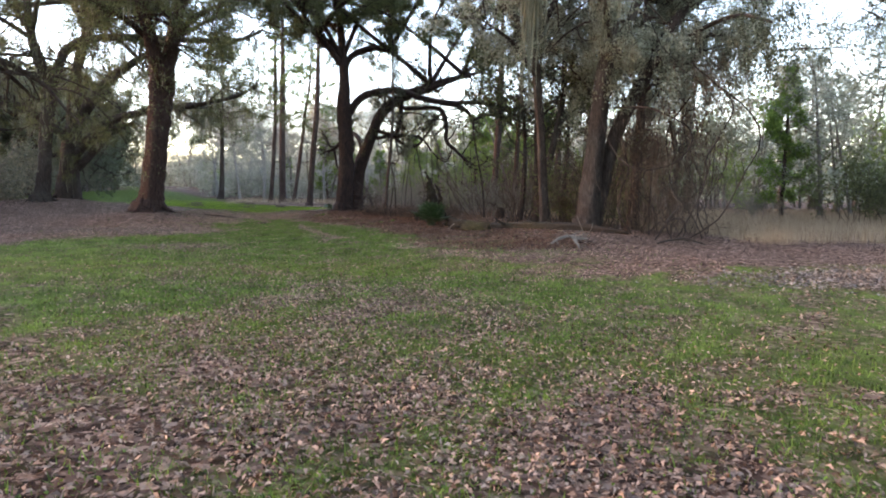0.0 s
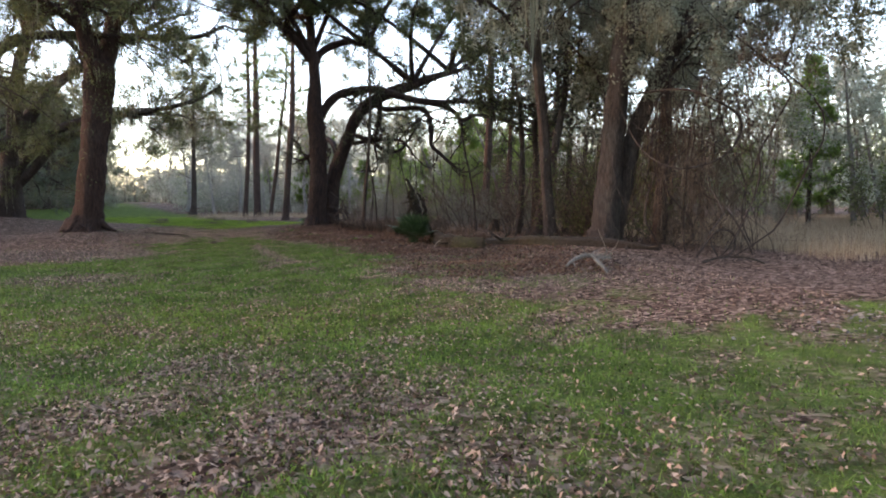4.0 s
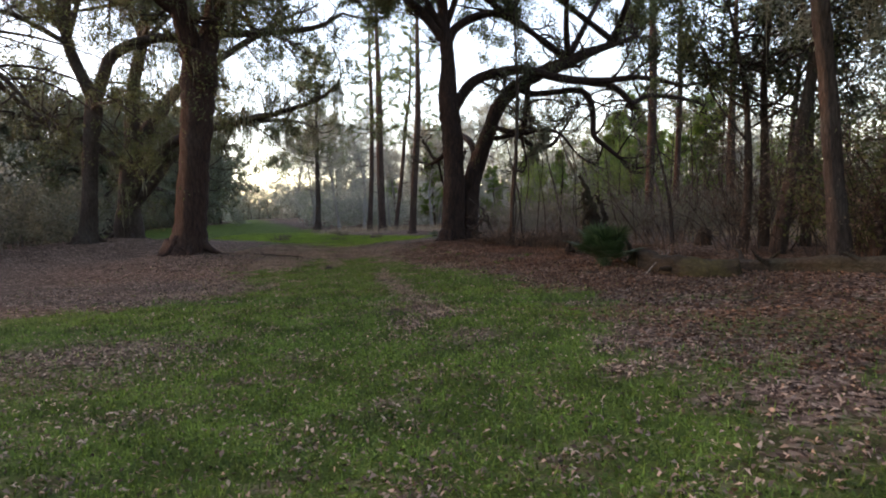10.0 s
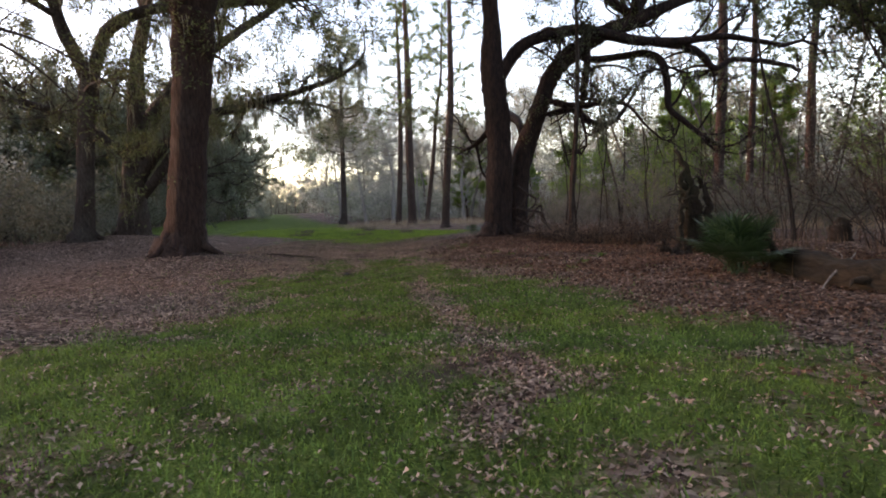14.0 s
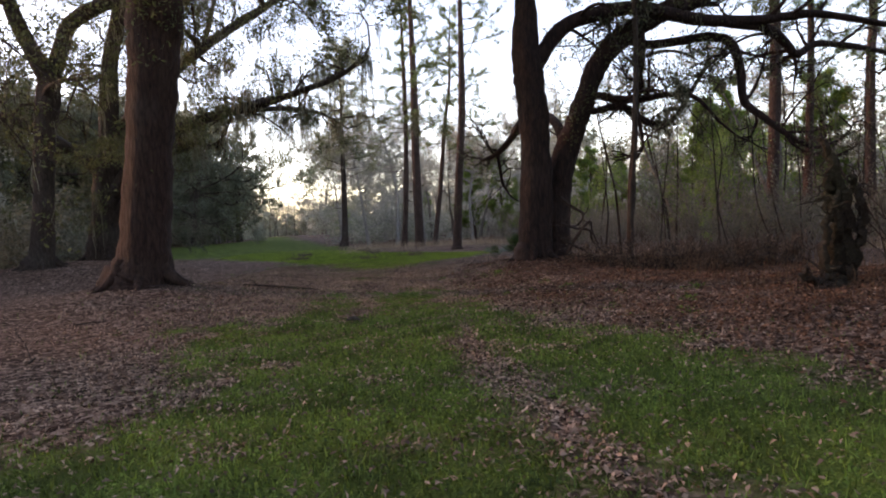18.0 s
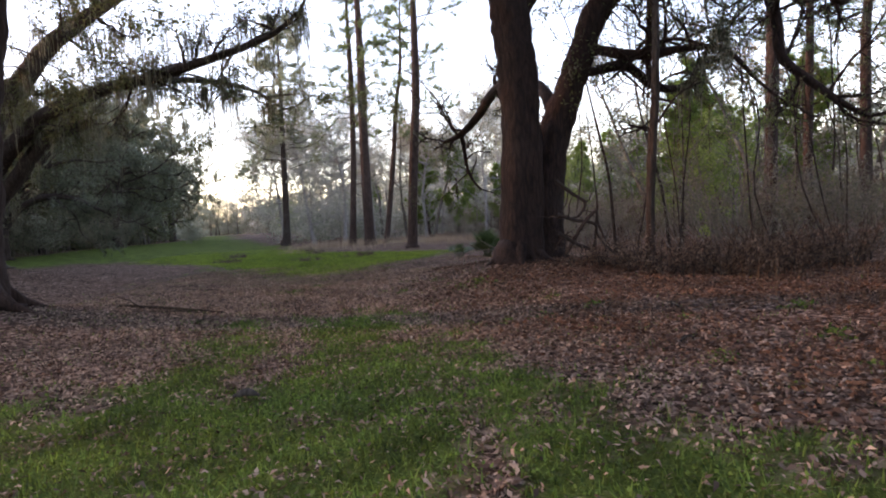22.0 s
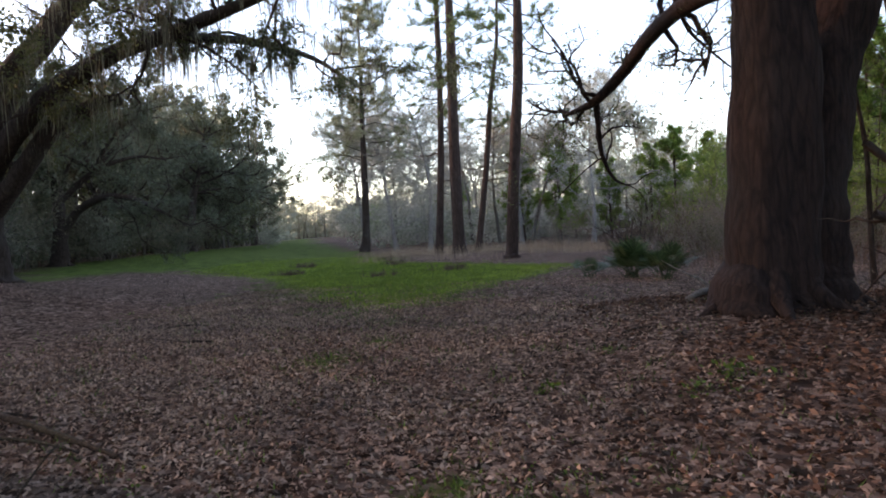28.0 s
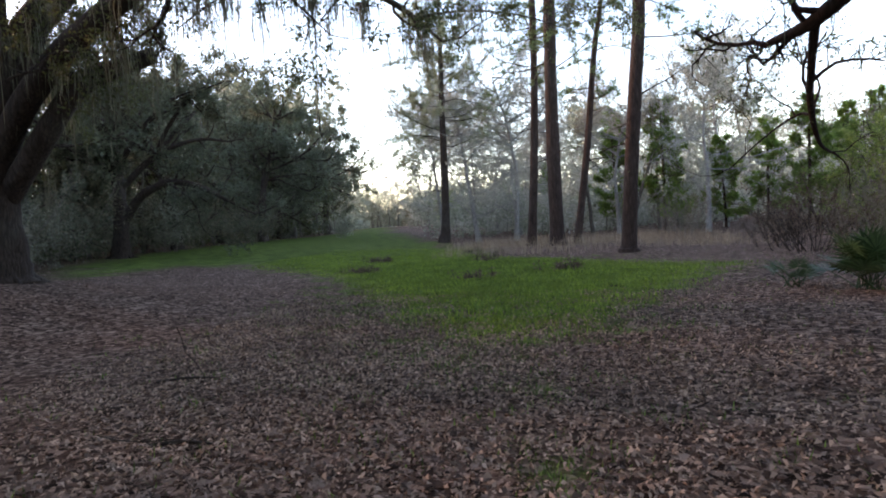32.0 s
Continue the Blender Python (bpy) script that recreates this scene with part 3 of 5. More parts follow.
# ---- ground ----
def steps(core, outer, fine, growth):
    lo, hi = core
    mid = list(np.arange(lo, hi + 1e-6, fine))
    a, d = [], fine
    while (a[-1] if a else hi) < outer:
        d *= growth
        a.append((a[-1] if a else hi) + d)
    b, d = [], fine
    while (b[-1] if b else lo) > -outer:
        d *= growth
        b.append((b[-1] if b else lo) - d)
    return np.array(b[::-1] + mid + a)


gx, gy = steps((-11, 13), 900, 0.25, 1.12), steps((-2, 64), 900, 0.3, 1.12)
GX, GY = np.meshgrid(gx, gy, indexing="ij")
gi = np.arange(GX.size).reshape(GX.shape)
ground = linked("ground", np.stack([GX, GY, height(GX, GY)], -1).reshape(-1, 3),
                np.stack([gi[:-1, :-1], gi[1:, :-1], gi[1:, 1:], gi[:-1, 1:]], -1).reshape(-1, 4), ground_material(), smooth=True)
ground.data.attributes.new("cover", "FLOAT", "POINT").data.foreach_set("value", cover(GX, GY).ravel().astype(np.float32))
ground.data.attributes.new("soil", "FLOAT", "POINT").data.foreach_set("value", soil(GX, GY).ravel().astype(np.float32))
tagged(ground, "short green grass patched with brown oak leaf litter", "ground", kind="structure")

R = np.random.default_rng


def strewn(rng, n, x0, x1, y0, y1):
    return rng.uniform(x0, x1, n), rng.uniform(y0, y1, n)


def lane_x(y):
    return np.interp(y, [0, 4, 8, 14, 20, 26, 31, 37, 48], [0.9, 1.8, 1.7, 1.2, 0.2, -0.1, -0.6, -2.2, -5])


def litter(rng):
    x, y = strewn(rng, 1000000, -8, 10, 1, 50)
    x2, y2 = strewn(rng, 60000, -24, -9, 24, 62)
    x, y = np.concatenate([x, x2]), np.concatenate([y, y2])
    g = cover(x, y)
    d = np.abs(x - lane_x(y))
    keep = rng.uniform(0, 1, len(x)) < np.clip(1.05 - g + 0.3 * wave(x * 1.9, y * 1.7), np.interp(y, [5, 10, 20], [0.42, 0.24, 0.14]), 1) ** 1.25 * np.clip(1.2 - d / 4.4, 0.1, 1) * (1 - 0.75 * soil(x, y))
    x, y = x[keep], y[keep]
    n = len(x)
    a = rng.uniform(0, 6.283, n)
    ln, wd = rng.uniform(0.026, 0.07, n), rng.uniform(0.3, 0.55, n)
    tilt, roll = rng.normal(0, 0.38, n), rng.normal(0, 0.6, n)
    d = np.stack([np.cos(a) * np.cos(tilt), np.sin(a) * np.cos(tilt), np.sin(tilt)], -1)
    s = np.stack([-np.sin(a) * np.cos(roll), np.cos(a) * np.cos(roll), np.sin(roll)], -1)
    c = np.stack([x, y, height(x, y) + 0.01 + rng.uniform(0, 0.018, n)], -1)
    curl = np.stack([0 * x, 0 * x, ln * rng.uniform(-0.15, 0.35, n)], -1)
    h, w = (d * ln[:, None] / 2), (s * (ln * wd)[:, None] / 2)
    v = np.stack([c - h, c + w + curl, c + h, c - w + curl], 1).reshape(-1, 3)
    tagged(linked("fallen_leaves", v, np.arange(4 * n).reshape(-1, 4), LITTER), "curled brown and tan fallen oak leaves on the ground", "leaves", kind="stuff")


def turf(rng):
    x, y = strewn(rng, 1250000, -9, 10, 1, 62)
    g = cover(x, y) + 0.35 * wave(x * 2.7, y * 2.9)
    d = np.abs(x - lane_x(y))
    keep = (rng.uniform(0, 1, len(x)) < np.clip(g, 0, 1) * np.clip(1.2 - d / 5.5, 0.14, 1) * (1 - 0.8 * soil(x, y)))
    x, y = x[keep], y[keep]
    n = len(x)
    a, lean = rng.uniform(0, 6.283, n), rng.uniform(0.2, 1.3, n)
    ln, wd = rng.uniform(0.035, 0.1, n), rng.uniform(0.003, 0.009, n)
    c = np.stack([x, y, height(x, y) - 0.004], -1)
    s = np.stack([-np.sin(a), np.cos(a), 0 * a], -1) * wd[:, None]
    t = c + np.stack([np.cos(a) * np.sin(lean), np.sin(a) * np.sin(lean), np.cos(lean)], -1) * ln[:, None]
    v = np.stack([c - s, c + s, t], 1).reshape(-1, 3)
    tagged(linked("grass", v, np.arange(3 * n).reshape(-1, 3), GRASS), "short green grass blades in patches", "grass", kind="stuff")


def weeds(rng):
    """Small broad weed leaves among the blades."""
    x, y = strewn(rng, 420000, -6, 8, 1, 36)
    g = cover(x, y) + 0.45 * wave(x * 3.3, y * 3.1)
    d = np.abs(x - lane_x(y))
    keep = rng.uniform(0, 1, len(x)) < np.clip(g, 0, 1) ** 1.3 * np.clip(1.15 - d / 4.2, 0.0, 1) * (1 - 0.8 * soil(x, y))
    x, y = x[keep], y[keep]
    at = np.stack([x, y, height(x, y) + rng.uniform(0.004, 0.045, len(x))], -1)
    v, f = leaf_quads(at, 0.024, rng, 0.75, -0.1, 0.55)
    tagged(linked("weeds", v, f, GRASS), "low broad-leaved green weeds in the grass", "weeds", kind="stuff")


def tall_straw(rng, n, region, tall, name, label, mat=None):
    x, y = strewn(rng, n, *region)
    w = wave(x * 0.5, y * 0.5)
    keep = rng.uniform(-1, 1, n) < w + 0.6
    x, y = x[keep], y[keep]
    n = len(x)
    a, lean = rng.uniform(0, 6.283, n), np.abs(rng.normal(0, 0.45, n))
    ln = tall * rng.uniform(0.4, 1.1, n)
    c = np.stack([x, y, height(x, y) - 0.02], -1)
    s = np.stack([-np.sin(a), np.cos(a), 0 * a], -1) * 0.005
    mid = c + np.stack([np.cos(a) * np.sin(lean) * 0.4, np.sin(a) * np.sin(lean) * 0.4, np.cos(lean)], -1) * ln[:, None] * 0.6
    tip = c + np.stack([np.cos(a) * np.sin(lean), np.sin(a) * np.sin(lean), np.cos(lean) * 0.95], -1) * ln[:, None]
    v = np.stack([c - s, c + s, mid + s * 0.8, tip, mid - s * 0.8], 1).reshape(-1, 3)
    b = np.arange(n)[:, None] * 5
    f = np.concatenate([b + np.array([0, 1, 2]), b + np.array([0, 2, 4]), b + np.array([4, 2, 3])])
    tagged(linked(name, v, f, mat or STRAW), label, "grass", kind="stuff")


def lawn(rng):
    x, y = strewn(rng, 200000, -16, 4, 44, 74)
    keep = rng.uniform(0, 1, len(x)) < np.clip(inside(x, y, LAWN) / 1.2 + 0.4 * wave(x * 2, y * 2), 0, 1) * np.clip((80 - y) / 30, 0, 1)
    x, y = x[keep], y[keep]
    n = len(x)
    a, lean = rng.uniform(0, 6.283, n), rng.uniform(0.1, 1.0, n)
    ln = rng.uniform(0.05, 0.13, n)
    c = np.stack([x, y, height(x, y) - 0.004], -1)
    s = np.stack([-np.sin(a), np.cos(a), 0 * a], -1) * 0.009
    t = c + np.stack([np.cos(a) * np.sin(lean), np.sin(a) * np.sin(lean), np.cos(lean)], -1) * ln[:, None]
    tagged(linked("lawn_grass", np.stack([c - s, c + s, t], 1).reshape(-1, 3), np.arange(3 * n).reshape(-1, 3), BRIGHT_GRASS), "bright green rough grass on the open lawn", "grass", kind="stuff")


def grey_litter(rng):
    """Bleached leaves drifted together at the edge of the dry field."""
    n = 5000
    x, y = rng.normal(11.8, 1.7, n), rng.normal(10.6, 0.75, n)
    at = np.stack([x, y, height(x, y) + rng.uniform(0.005, 0.05, n)], -1)
    v, f = leaf_quads(at, 0.075, rng, 0.45, 0.0, 0.75)
    tagged(linked("bleached_leaves", v, f, GREY_LITTER), "drift of bleached grey fallen leaves by the field", "leaves", kind="stuff")


def russet_litter(rng):
    """Red-brown leaves under the trees beside the lane; their dark tone includes painted shade."""
    x, y = strewn(rng, 150000, -0.5, 9, 17, 43)
    side = np.clip((x - np.interp(y, [17, 26, 31, 36, 43], [3.2, 2.6, 0.6, -0.2, 0.4])) / 1.6, 0, 1)
    keep = rng.uniform(0, 1, len(x)) < side * np.clip(0.55 + 0.55 * wave(x * 0.7 + 1, y * 0.6), 0.1, 1) * np.clip(1.05 - cover(x, y), 0, 1)
    x, y = x[keep], y[keep]
    at = np.stack([x, y, height(x, y) + rng.uniform(0.02, 0.045, len(x))], -1)
    v, f = leaf_quads(at, 0.062, rng, 0.45, 0.0, 0.78)
    tagged(linked("russet_leaves", v, f, RUSSET), "dark red-brown fallen leaves under the trees", "leaves", kind="stuff")


litter(R(1))
russet_litter(R(9))
grey_litter(R(8))
lawn(R(7))
turf(R(2))
weeds(R(6))
tall_straw(R(3), 80000, (14.5, 44, 17.5, 44), 0.62, "broomsedge", "tall pale dry grass at the edge of the woods")
tall_straw(R(4), 7000, (-8, 6, 63, 80), 0.7, "broomsedge", "dry straw-coloured grass round the pine trunks")
tall_straw(R(5), 9000, (5, 26, 26, 58), 0.5, "undergrowth", "low brown weeds on the woodland floor", RUST_LEAF)

# ---- great oaks ----
hero_tree("live_oak", "large reddish-brown live oak with split trunk and moss",
          [[(-7.76, 36.06, 0.43, 0.80), (-7.66, 36.06, 0.78, 0.693), (-7.54, 36.06, 1.68, 0.598), (-7.34, 36.06, 3.52, 0.557), (-7.13, 36.06, 5.35, 0.573), (-6.99, 36.06, 6.8, 0.62), (-6.89, 36.06, 7.9, 0.58)]],
          [[(-7.04, 36.1, 7.5, 0.47), (-7.17, 35.83, 8.44, 0.40), (-7.36, 35.55, 9.5, 0.34), (-7.7, 35.27, 10.9, 0.26), (-8.5, 34.6, 12.6, 0.15)],
           [(-6.79, 36.1, 7.5, 0.44), (-6.52, 36.45, 8.7, 0.39), (-6.28, 36.8, 10.3, 0.34), (-5.64, 37.15, 12.2, 0.23), (-4.2, 37.5, 14.2, 0.13)],
           [(-7.2, 35.9, 9.0, 0.2), (-8.8, 34.6, 10.2, 0.16), (-10.6, 33.2, 10.6, 0.12), (-12.4, 32, 10.9, 0.07)],
           [(-6.5, 36.6, 9.3, 0.18), (-5.0, 35.6, 10.4, 0.15), (-3.2, 34.4, 10.9, 0.1), (-1.4, 33.6, 11.4, 0.05)]],
          (RED_BARK, OAK_LEAF), R(11), moss=1900, moss_len=0.7, leaves=19, sparse=16, drape=(22, 4.2, 2.2), dome=(((-7.6, 35.3, 10.6), (-5.9, 37, 11.5), (-8.3, 34.8, 12.2), (-4.6, 37.4, 13.6)), 10, 15.5, 13))
hero_tree("live_oak", "dark forked live oak with a long horizontal limb",
          [[(-16.42, 45.4, 0.55, 0.6), (-16.3, 45.4, 1.33, 0.458), (-16.1, 45.4, 3.33, 0.376), (-15.92, 45.4, 5.45, 0.374), (-15.66, 45.4, 7.29, 0.426), (-15.52, 45.4, 8.33, 0.43)]],
          [[(-15.55, 45.4, 8.0, 0.36), (-15.78, 44.9, 9.02, 0.31), (-16.04, 44.4, 10.2, 0.28), (-16.03, 43.96, 11.2, 0.25), (-15.9, 43.5, 12.4, 0.2), (-15.3, 43, 13.8, 0.12)],
           [(-15.5, 45.4, 8.0, 0.34), (-15.0, 45.5, 9.5, 0.29), (-14.58, 45.5, 10.3, 0.29), (-13.6, 45.6, 10.9, 0.27), (-12.5, 45.7, 11.2, 0.24), (-10.9, 45.7, 11.3, 0.24), (-8.8, 45.8, 11.35, 0.21), (-6.4, 45.9, 11.4, 0.19), (-4, 45.9, 11.6, 0.13), (-2.6, 46, 12.3, 0.08)],
           [(-15.8, 45.3, 7.4, 0.12), (-15.0, 44.6, 7.7, 0.1), (-13.6, 43.8, 7.7, 0.06)],
           [(-16.0, 44.2, 10.6, 0.15), (-17.6, 42.6, 11.6, 0.12), (-20, 41.2, 12, 0.08), (-22, 40.6, 11.6, 0.04)]],
          (OAK_BARK, OAK_LEAF), R(12), moss=1200, leaves=28, sparse=9, drape=(9, 4.5, 1.8), dome=(((-15.9, 43.5, 12.4), (-15.3, 43, 13.8), (-16.0, 44.1, 10.9)), 8.5, 16, 9))
hero_tree("live_oak", "spreading grey live oak with mossy low limbs",
          [[(-16.66, 50.4, 0.56, 0.9), (-16.52, 50.4, 2.28, 0.69), (-16.31, 50.4, 4.14, 0.625), (-16.11, 50.4, 5.84, 0.58)]],
          [[(-16.13, 50.4, 5.3, 0.46), (-15.77, 50.1, 8.4, 0.43), (-15.4, 49.8, 10.1, 0.36), (-14.75, 49.6, 12.1, 0.33), (-14.15, 49.3, 14.9, 0.24), (-14.3, 49, 17, 0.12)],
           [(-16.06, 50.4, 5.1, 0.43), (-15.4, 50.9, 7.1, 0.41), (-14.7, 51.4, 8.26, 0.38), (-13.9, 51.9, 9.6, 0.35), (-12.06, 52.5, 11.2, 0.26), (-10.5, 53, 12.4, 0.23), (-9.1, 53.5, 13.4, 0.2), (-7.3, 54, 14.7, 0.13)],
           [(-16.17, 50.4, 3.7, 0.34), (-14.8, 50.1, 5.2, 0.32), (-13.3, 50, 6.4, 0.28), (-11, 49.1, 6.95, 0.24), (-9.4, 48.5, 7.1, 0.2), (-7.6, 47.9, 7.3, 0.17), (-5.6, 47.4, 7.7, 0.13), (-4.2, 47.1, 8.1, 0.1), (-3.2, 47, 8.8, 0.06)],
           [(-9.0, 48.4, 7.1, 0.13), (-7.6, 51, 7.6, 0.12), (-6.6, 54.4, 7.9, 0.09), (-5.8, 57.6, 7.6, 0.05)],
           [(-16.0, 50.5, 2.9, 0.3), (-15.0, 50.4, 3.95, 0.29), (-13.9, 50.6, 5.4, 0.27), (-13.2, 51.1, 5.95, 0.25), (-12.3, 51.6, 6.35, 0.2)],
           [(-16.3, 50.2, 4.9, 0.3), (-17.8, 49, 6.4, 0.24), (-20, 48, 7.6, 0.18), (-23, 47, 8.2, 0.1)]],
          (OAK_BARK, OAK_LEAF), R(13), moss=6000, moss_len=1.25, leaves=22, sparse=7, drape=(15, 4.2, 1.6), dome=(((-14.75, 49.6, 12.1), (-14.2, 49.3, 14.8), (-12.06, 52.5, 11.2), (-9.1, 53.5, 13.4)), 9, 17, 10))
hero_tree("live_oak", "great live oak with long drooping limbs over the leaf litter",
          [[(-14.5, 26.5, 0.4, 0.62), (-14.4, 26.5, 1.5, 0.5), (-14.2, 26.6, 3.5, 0.46), (-14, 26.6, 6, 0.44)]],
          [[(-14.1, 26.6, 5.2, 0.25), (-12.8, 27.4, 6.4, 0.2), (-11.4, 28.4, 6.6, 0.14), (-10, 29.2, 5.8, 0.08), (-9.2, 29.6, 4.7, 0.04)],
           [(-14, 26.8, 5.8, 0.25), (-13.4, 29, 7.2, 0.2), (-12.8, 31.4, 7.0, 0.14), (-12.2, 33.4, 6.0, 0.07)],
           [(-14, 26.4, 6, 0.28), (-12, 24.8, 8.2, 0.2), (-9.4, 23.4, 9.4, 0.14), (-6.6, 22.6, 9.8, 0.07)]],
          (OAK_BARK, OAK_LEAF), R(18), moss=900, leaves=5, sparse=4, drape=(11, 4.5, 2.4), dome=(((-13.9, 26.6, 6.2), (-9.4, 23.4, 9.4)), 10, 14, 12))
hero_tree("arching_oak", "twin-trunked dark oak with long arching limbs",
          [[(2.5, 39.7, 0.39, 0.6), (2.56, 39.7, 0.81, 0.52), (2.7, 39.7, 3.25, 0.45), (2.69, 39.7, 4.73, 0.44), (2.62, 39.7, 5.7, 0.43), (2.56, 39.7, 6.55, 0.41), (2.62, 39.7, 8.11, 0.305), (2.52, 39.7, 9.46, 0.271), (2.37, 39.7, 11.46, 0.2), (2.03, 39.7, 13.1, 0.12)],
           [(3.25, 40.15, 0.4, 0.47), (3.28, 40.2, 0.84, 0.45), (3.35, 40.25, 2.0, 0.43), (3.62, 40.3, 3.26, 0.39), (4.05, 40.3, 4.38, 0.35), (4.39, 40.3, 5.24, 0.316), (4.74, 40.3, 6.09, 0.315), (5.33, 40.3, 6.8, 0.315), (6.1, 40.3, 7.31, 0.297), (6.87, 40.3, 7.69, 0.296), (7.88, 40.3, 8.01, 0.261), (8.96, 40.3, 8.46, 0.208), (10.17, 40.3, 8.82, 0.156)]],
          [[(2.7, 39.75, 5.9, 0.24), (2.98, 39.75, 6.34, 0.238), (3.38, 39.7, 6.92, 0.238), (3.98, 39.65, 7.36, 0.22), (4.96, 39.6, 7.57, 0.219), (5.9, 39.55, 7.63, 0.2), (6.84, 39.5, 7.37, 0.2), (7.87, 39.45, 7.11, 0.183), (9.27, 39.4, 7.01, 0.149), (10.2, 39.35, 7.06, 0.132), (11.1, 39.3, 7.05, 0.115), (12.9, 39.2, 6.62, 0.08)],
           [(5.6, 40.3, 7.05, 0.16), (6.29, 40.16, 6.7, 0.139), (7.34, 40, 6.71, 0.137), (8.14, 39.87, 6.74, 0.136), (8.68, 39.7, 6.43, 0.15), (8.88, 39.6, 5.55, 0.134), (8.85, 39.4, 4.68, 0.117), (9.35, 39.3, 4.15, 0.1), (9.96, 39.1, 3.56, 0.08), (10.57, 39, 3.15, 0.05)],
           [(8.4, 39.4, 7.0, 0.149), (9.71, 39.6, 6.81, 0.134), (10.33, 39.9, 6.5, 0.136), (10.82, 40.1, 6.12, 0.121), (11.6, 40.4, 6.47, 0.105), (12.8, 40.7, 6.43, 0.1), (14.1, 41, 6.24, 0.08)],
           [(4.3, 40.3, 5.25, 0.12), (4.75, 40, 5.19, 0.121), (5.22, 39.7, 5, 0.119), (5.85, 39.4, 4.9, 0.117), (6.42, 39.1, 4.92, 0.08), (7.18, 38.8, 4.76, 0.065), (7.72, 38.5, 3.99, 0.04)],
           [(4.2, 40.3, 4.84, 0.12), (4.73, 40.5, 4.82, 0.106), (5.62, 40.7, 4.96, 0.125), (6.42, 40.9, 4.47, 0.108), (7.26, 41.1, 4.46, 0.09), (7.87, 41.3, 5.12, 0.07), (8.5, 41.5, 6.04, 0.046)],
           [(6.11, 40.2, 7.22, 0.156), (6.1, 40, 6.66, 0.137), (5.94, 39.7, 5.87, 0.13), (5.71, 39.5, 4.88, 0.08)],
           [(3.75, 40.5, 3.6, 0.17), (3.67, 41.4, 4.6, 0.16), (3.43, 42.9, 5.2, 0.16), (3.1, 44.4, 5.4, 0.166), (2.95, 46.2, 5.4, 0.17), (2.8, 47.7, 5.15, 0.16), (2.2, 48.6, 4.6, 0.12), (1.58, 49.2, 4.4, 0.06)],
           [(2.2, 48.6, 4.65, 0.09), (2.35, 49.3, 3.9, 0.07), (2.5, 49.8, 3.3, 0.06), (3.0, 50.8, 2.7, 0.04), (3.7, 51.8, 2.5, 0.02)],
           [(2.5, 39.7, 8.5, 0.23), (3.02, 39.9, 9.6, 0.2), (4.35, 40, 10.2, 0.18), (5.41, 40.2, 10.1, 0.157), (6.33, 40.3, 9.5, 0.13), (7.26, 40.5, 8.7, 0.08)],
           [(2.4, 39.7, 9.1, 0.22), (1.7, 39.5, 9.96, 0.2), (1.0, 39.3, 10.6, 0.17), (0.2, 39.2, 11.9, 0.11), (-0.3, 39, 13.5, 0.05)]],
          (TWIN_BARK, OAK_LEAF), R(14), moss=1300, moss_len=0.4, leaves=38, sparse=4, leaf=0.09, thin=True, reach=1.8, dense=1.4, drape=(15, 2.8, 1.3), dome=(((2.37, 39.7, 11.4), (8.0, 40.3, 8.2), (2.1, 39.7, 12.8), (10.1, 40.3, 8.9), (0.2, 39.2, 11.9), (5.41, 40.2, 10.1), (1.0, 39.3, 10.6), (2.5, 39.7, 9.4)), 7.5, 14.5, 24))
# ---- vine-hung oaks by the fallen log ----
hero_tree("leaning_oak", "tall brown leaning oak hung with vines",
          [[(10.5, 22, 0.4, 0.46), (10.58, 22, 0.8, 0.41), (10.7, 22, 2.2, 0.36), (10.85, 22, 4.0, 0.32), (11.0, 22, 5.6, 0.3), (11.15, 22, 6.5, 0.28)]],
          [[(11.1, 22, 6.2, 0.2), (11.3, 22, 7.66, 0.19), (11.12, 22, 8.5, 0.17), (10.9, 22.1, 10.5, 0.1)],
           [(11.15, 22, 6.2, 0.19), (11.71, 22, 7.29, 0.17), (12.26, 22, 8.5, 0.15), (13, 22.4, 10.4, 0.09)],
           [(11.2, 21.9, 7, 0.12), (9.6, 19.6, 8.2, 0.1), (8.2, 17.9, 8.6, 0.07), (6.8, 16.4, 8.3, 0.04)]],
          (OAK_BARK, GREY_LEAF), R(15), moss=1100, moss_len=1.0, leaves=24, sparse=11, leaf=0.11, drape=(10, 3.0, 2.2), dome=(((11.0, 22, 9.6), (12.7, 22.3, 9.8)), 6.0, 13, 9))
hero_tree("leaning_oak", "slanting brown oak trunk with hanging foliage",
          [[(10.85, 22.2, 0.4, 0.3), (11.12, 22.15, 1.42, 0.25), (11.47, 22.1, 3.27, 0.24), (11.98, 22.1, 4.5, 0.23), (12.8, 22, 6.15, 0.22), (13.64, 22, 7.6, 0.2), (14.17, 22, 8.43, 0.18), (15.2, 22.3, 10.2, 0.1)]],
          [[(12.3, 21.8, 6.2, 0.12), (13.2, 21, 6.8, 0.1), (14.6, 20.2, 7.0, 0.07), (16, 19.6, 6.4, 0.04)],
           [(13, 22.1, 7.1, 0.12), (13.6, 23.4, 7.8, 0.1), (14.0, 25, 8.0, 0.06)]],
          (OAK_BARK, GREY_LEAF), R(16), moss=1500, moss_len=1.0, leaves=22, sparse=12, leaf=0.11, drape=(12, 2.6, 2.4), dome=(((14.17, 22, 8.4), (15.1, 22.3, 10.1)), 4.5, 12, 6))
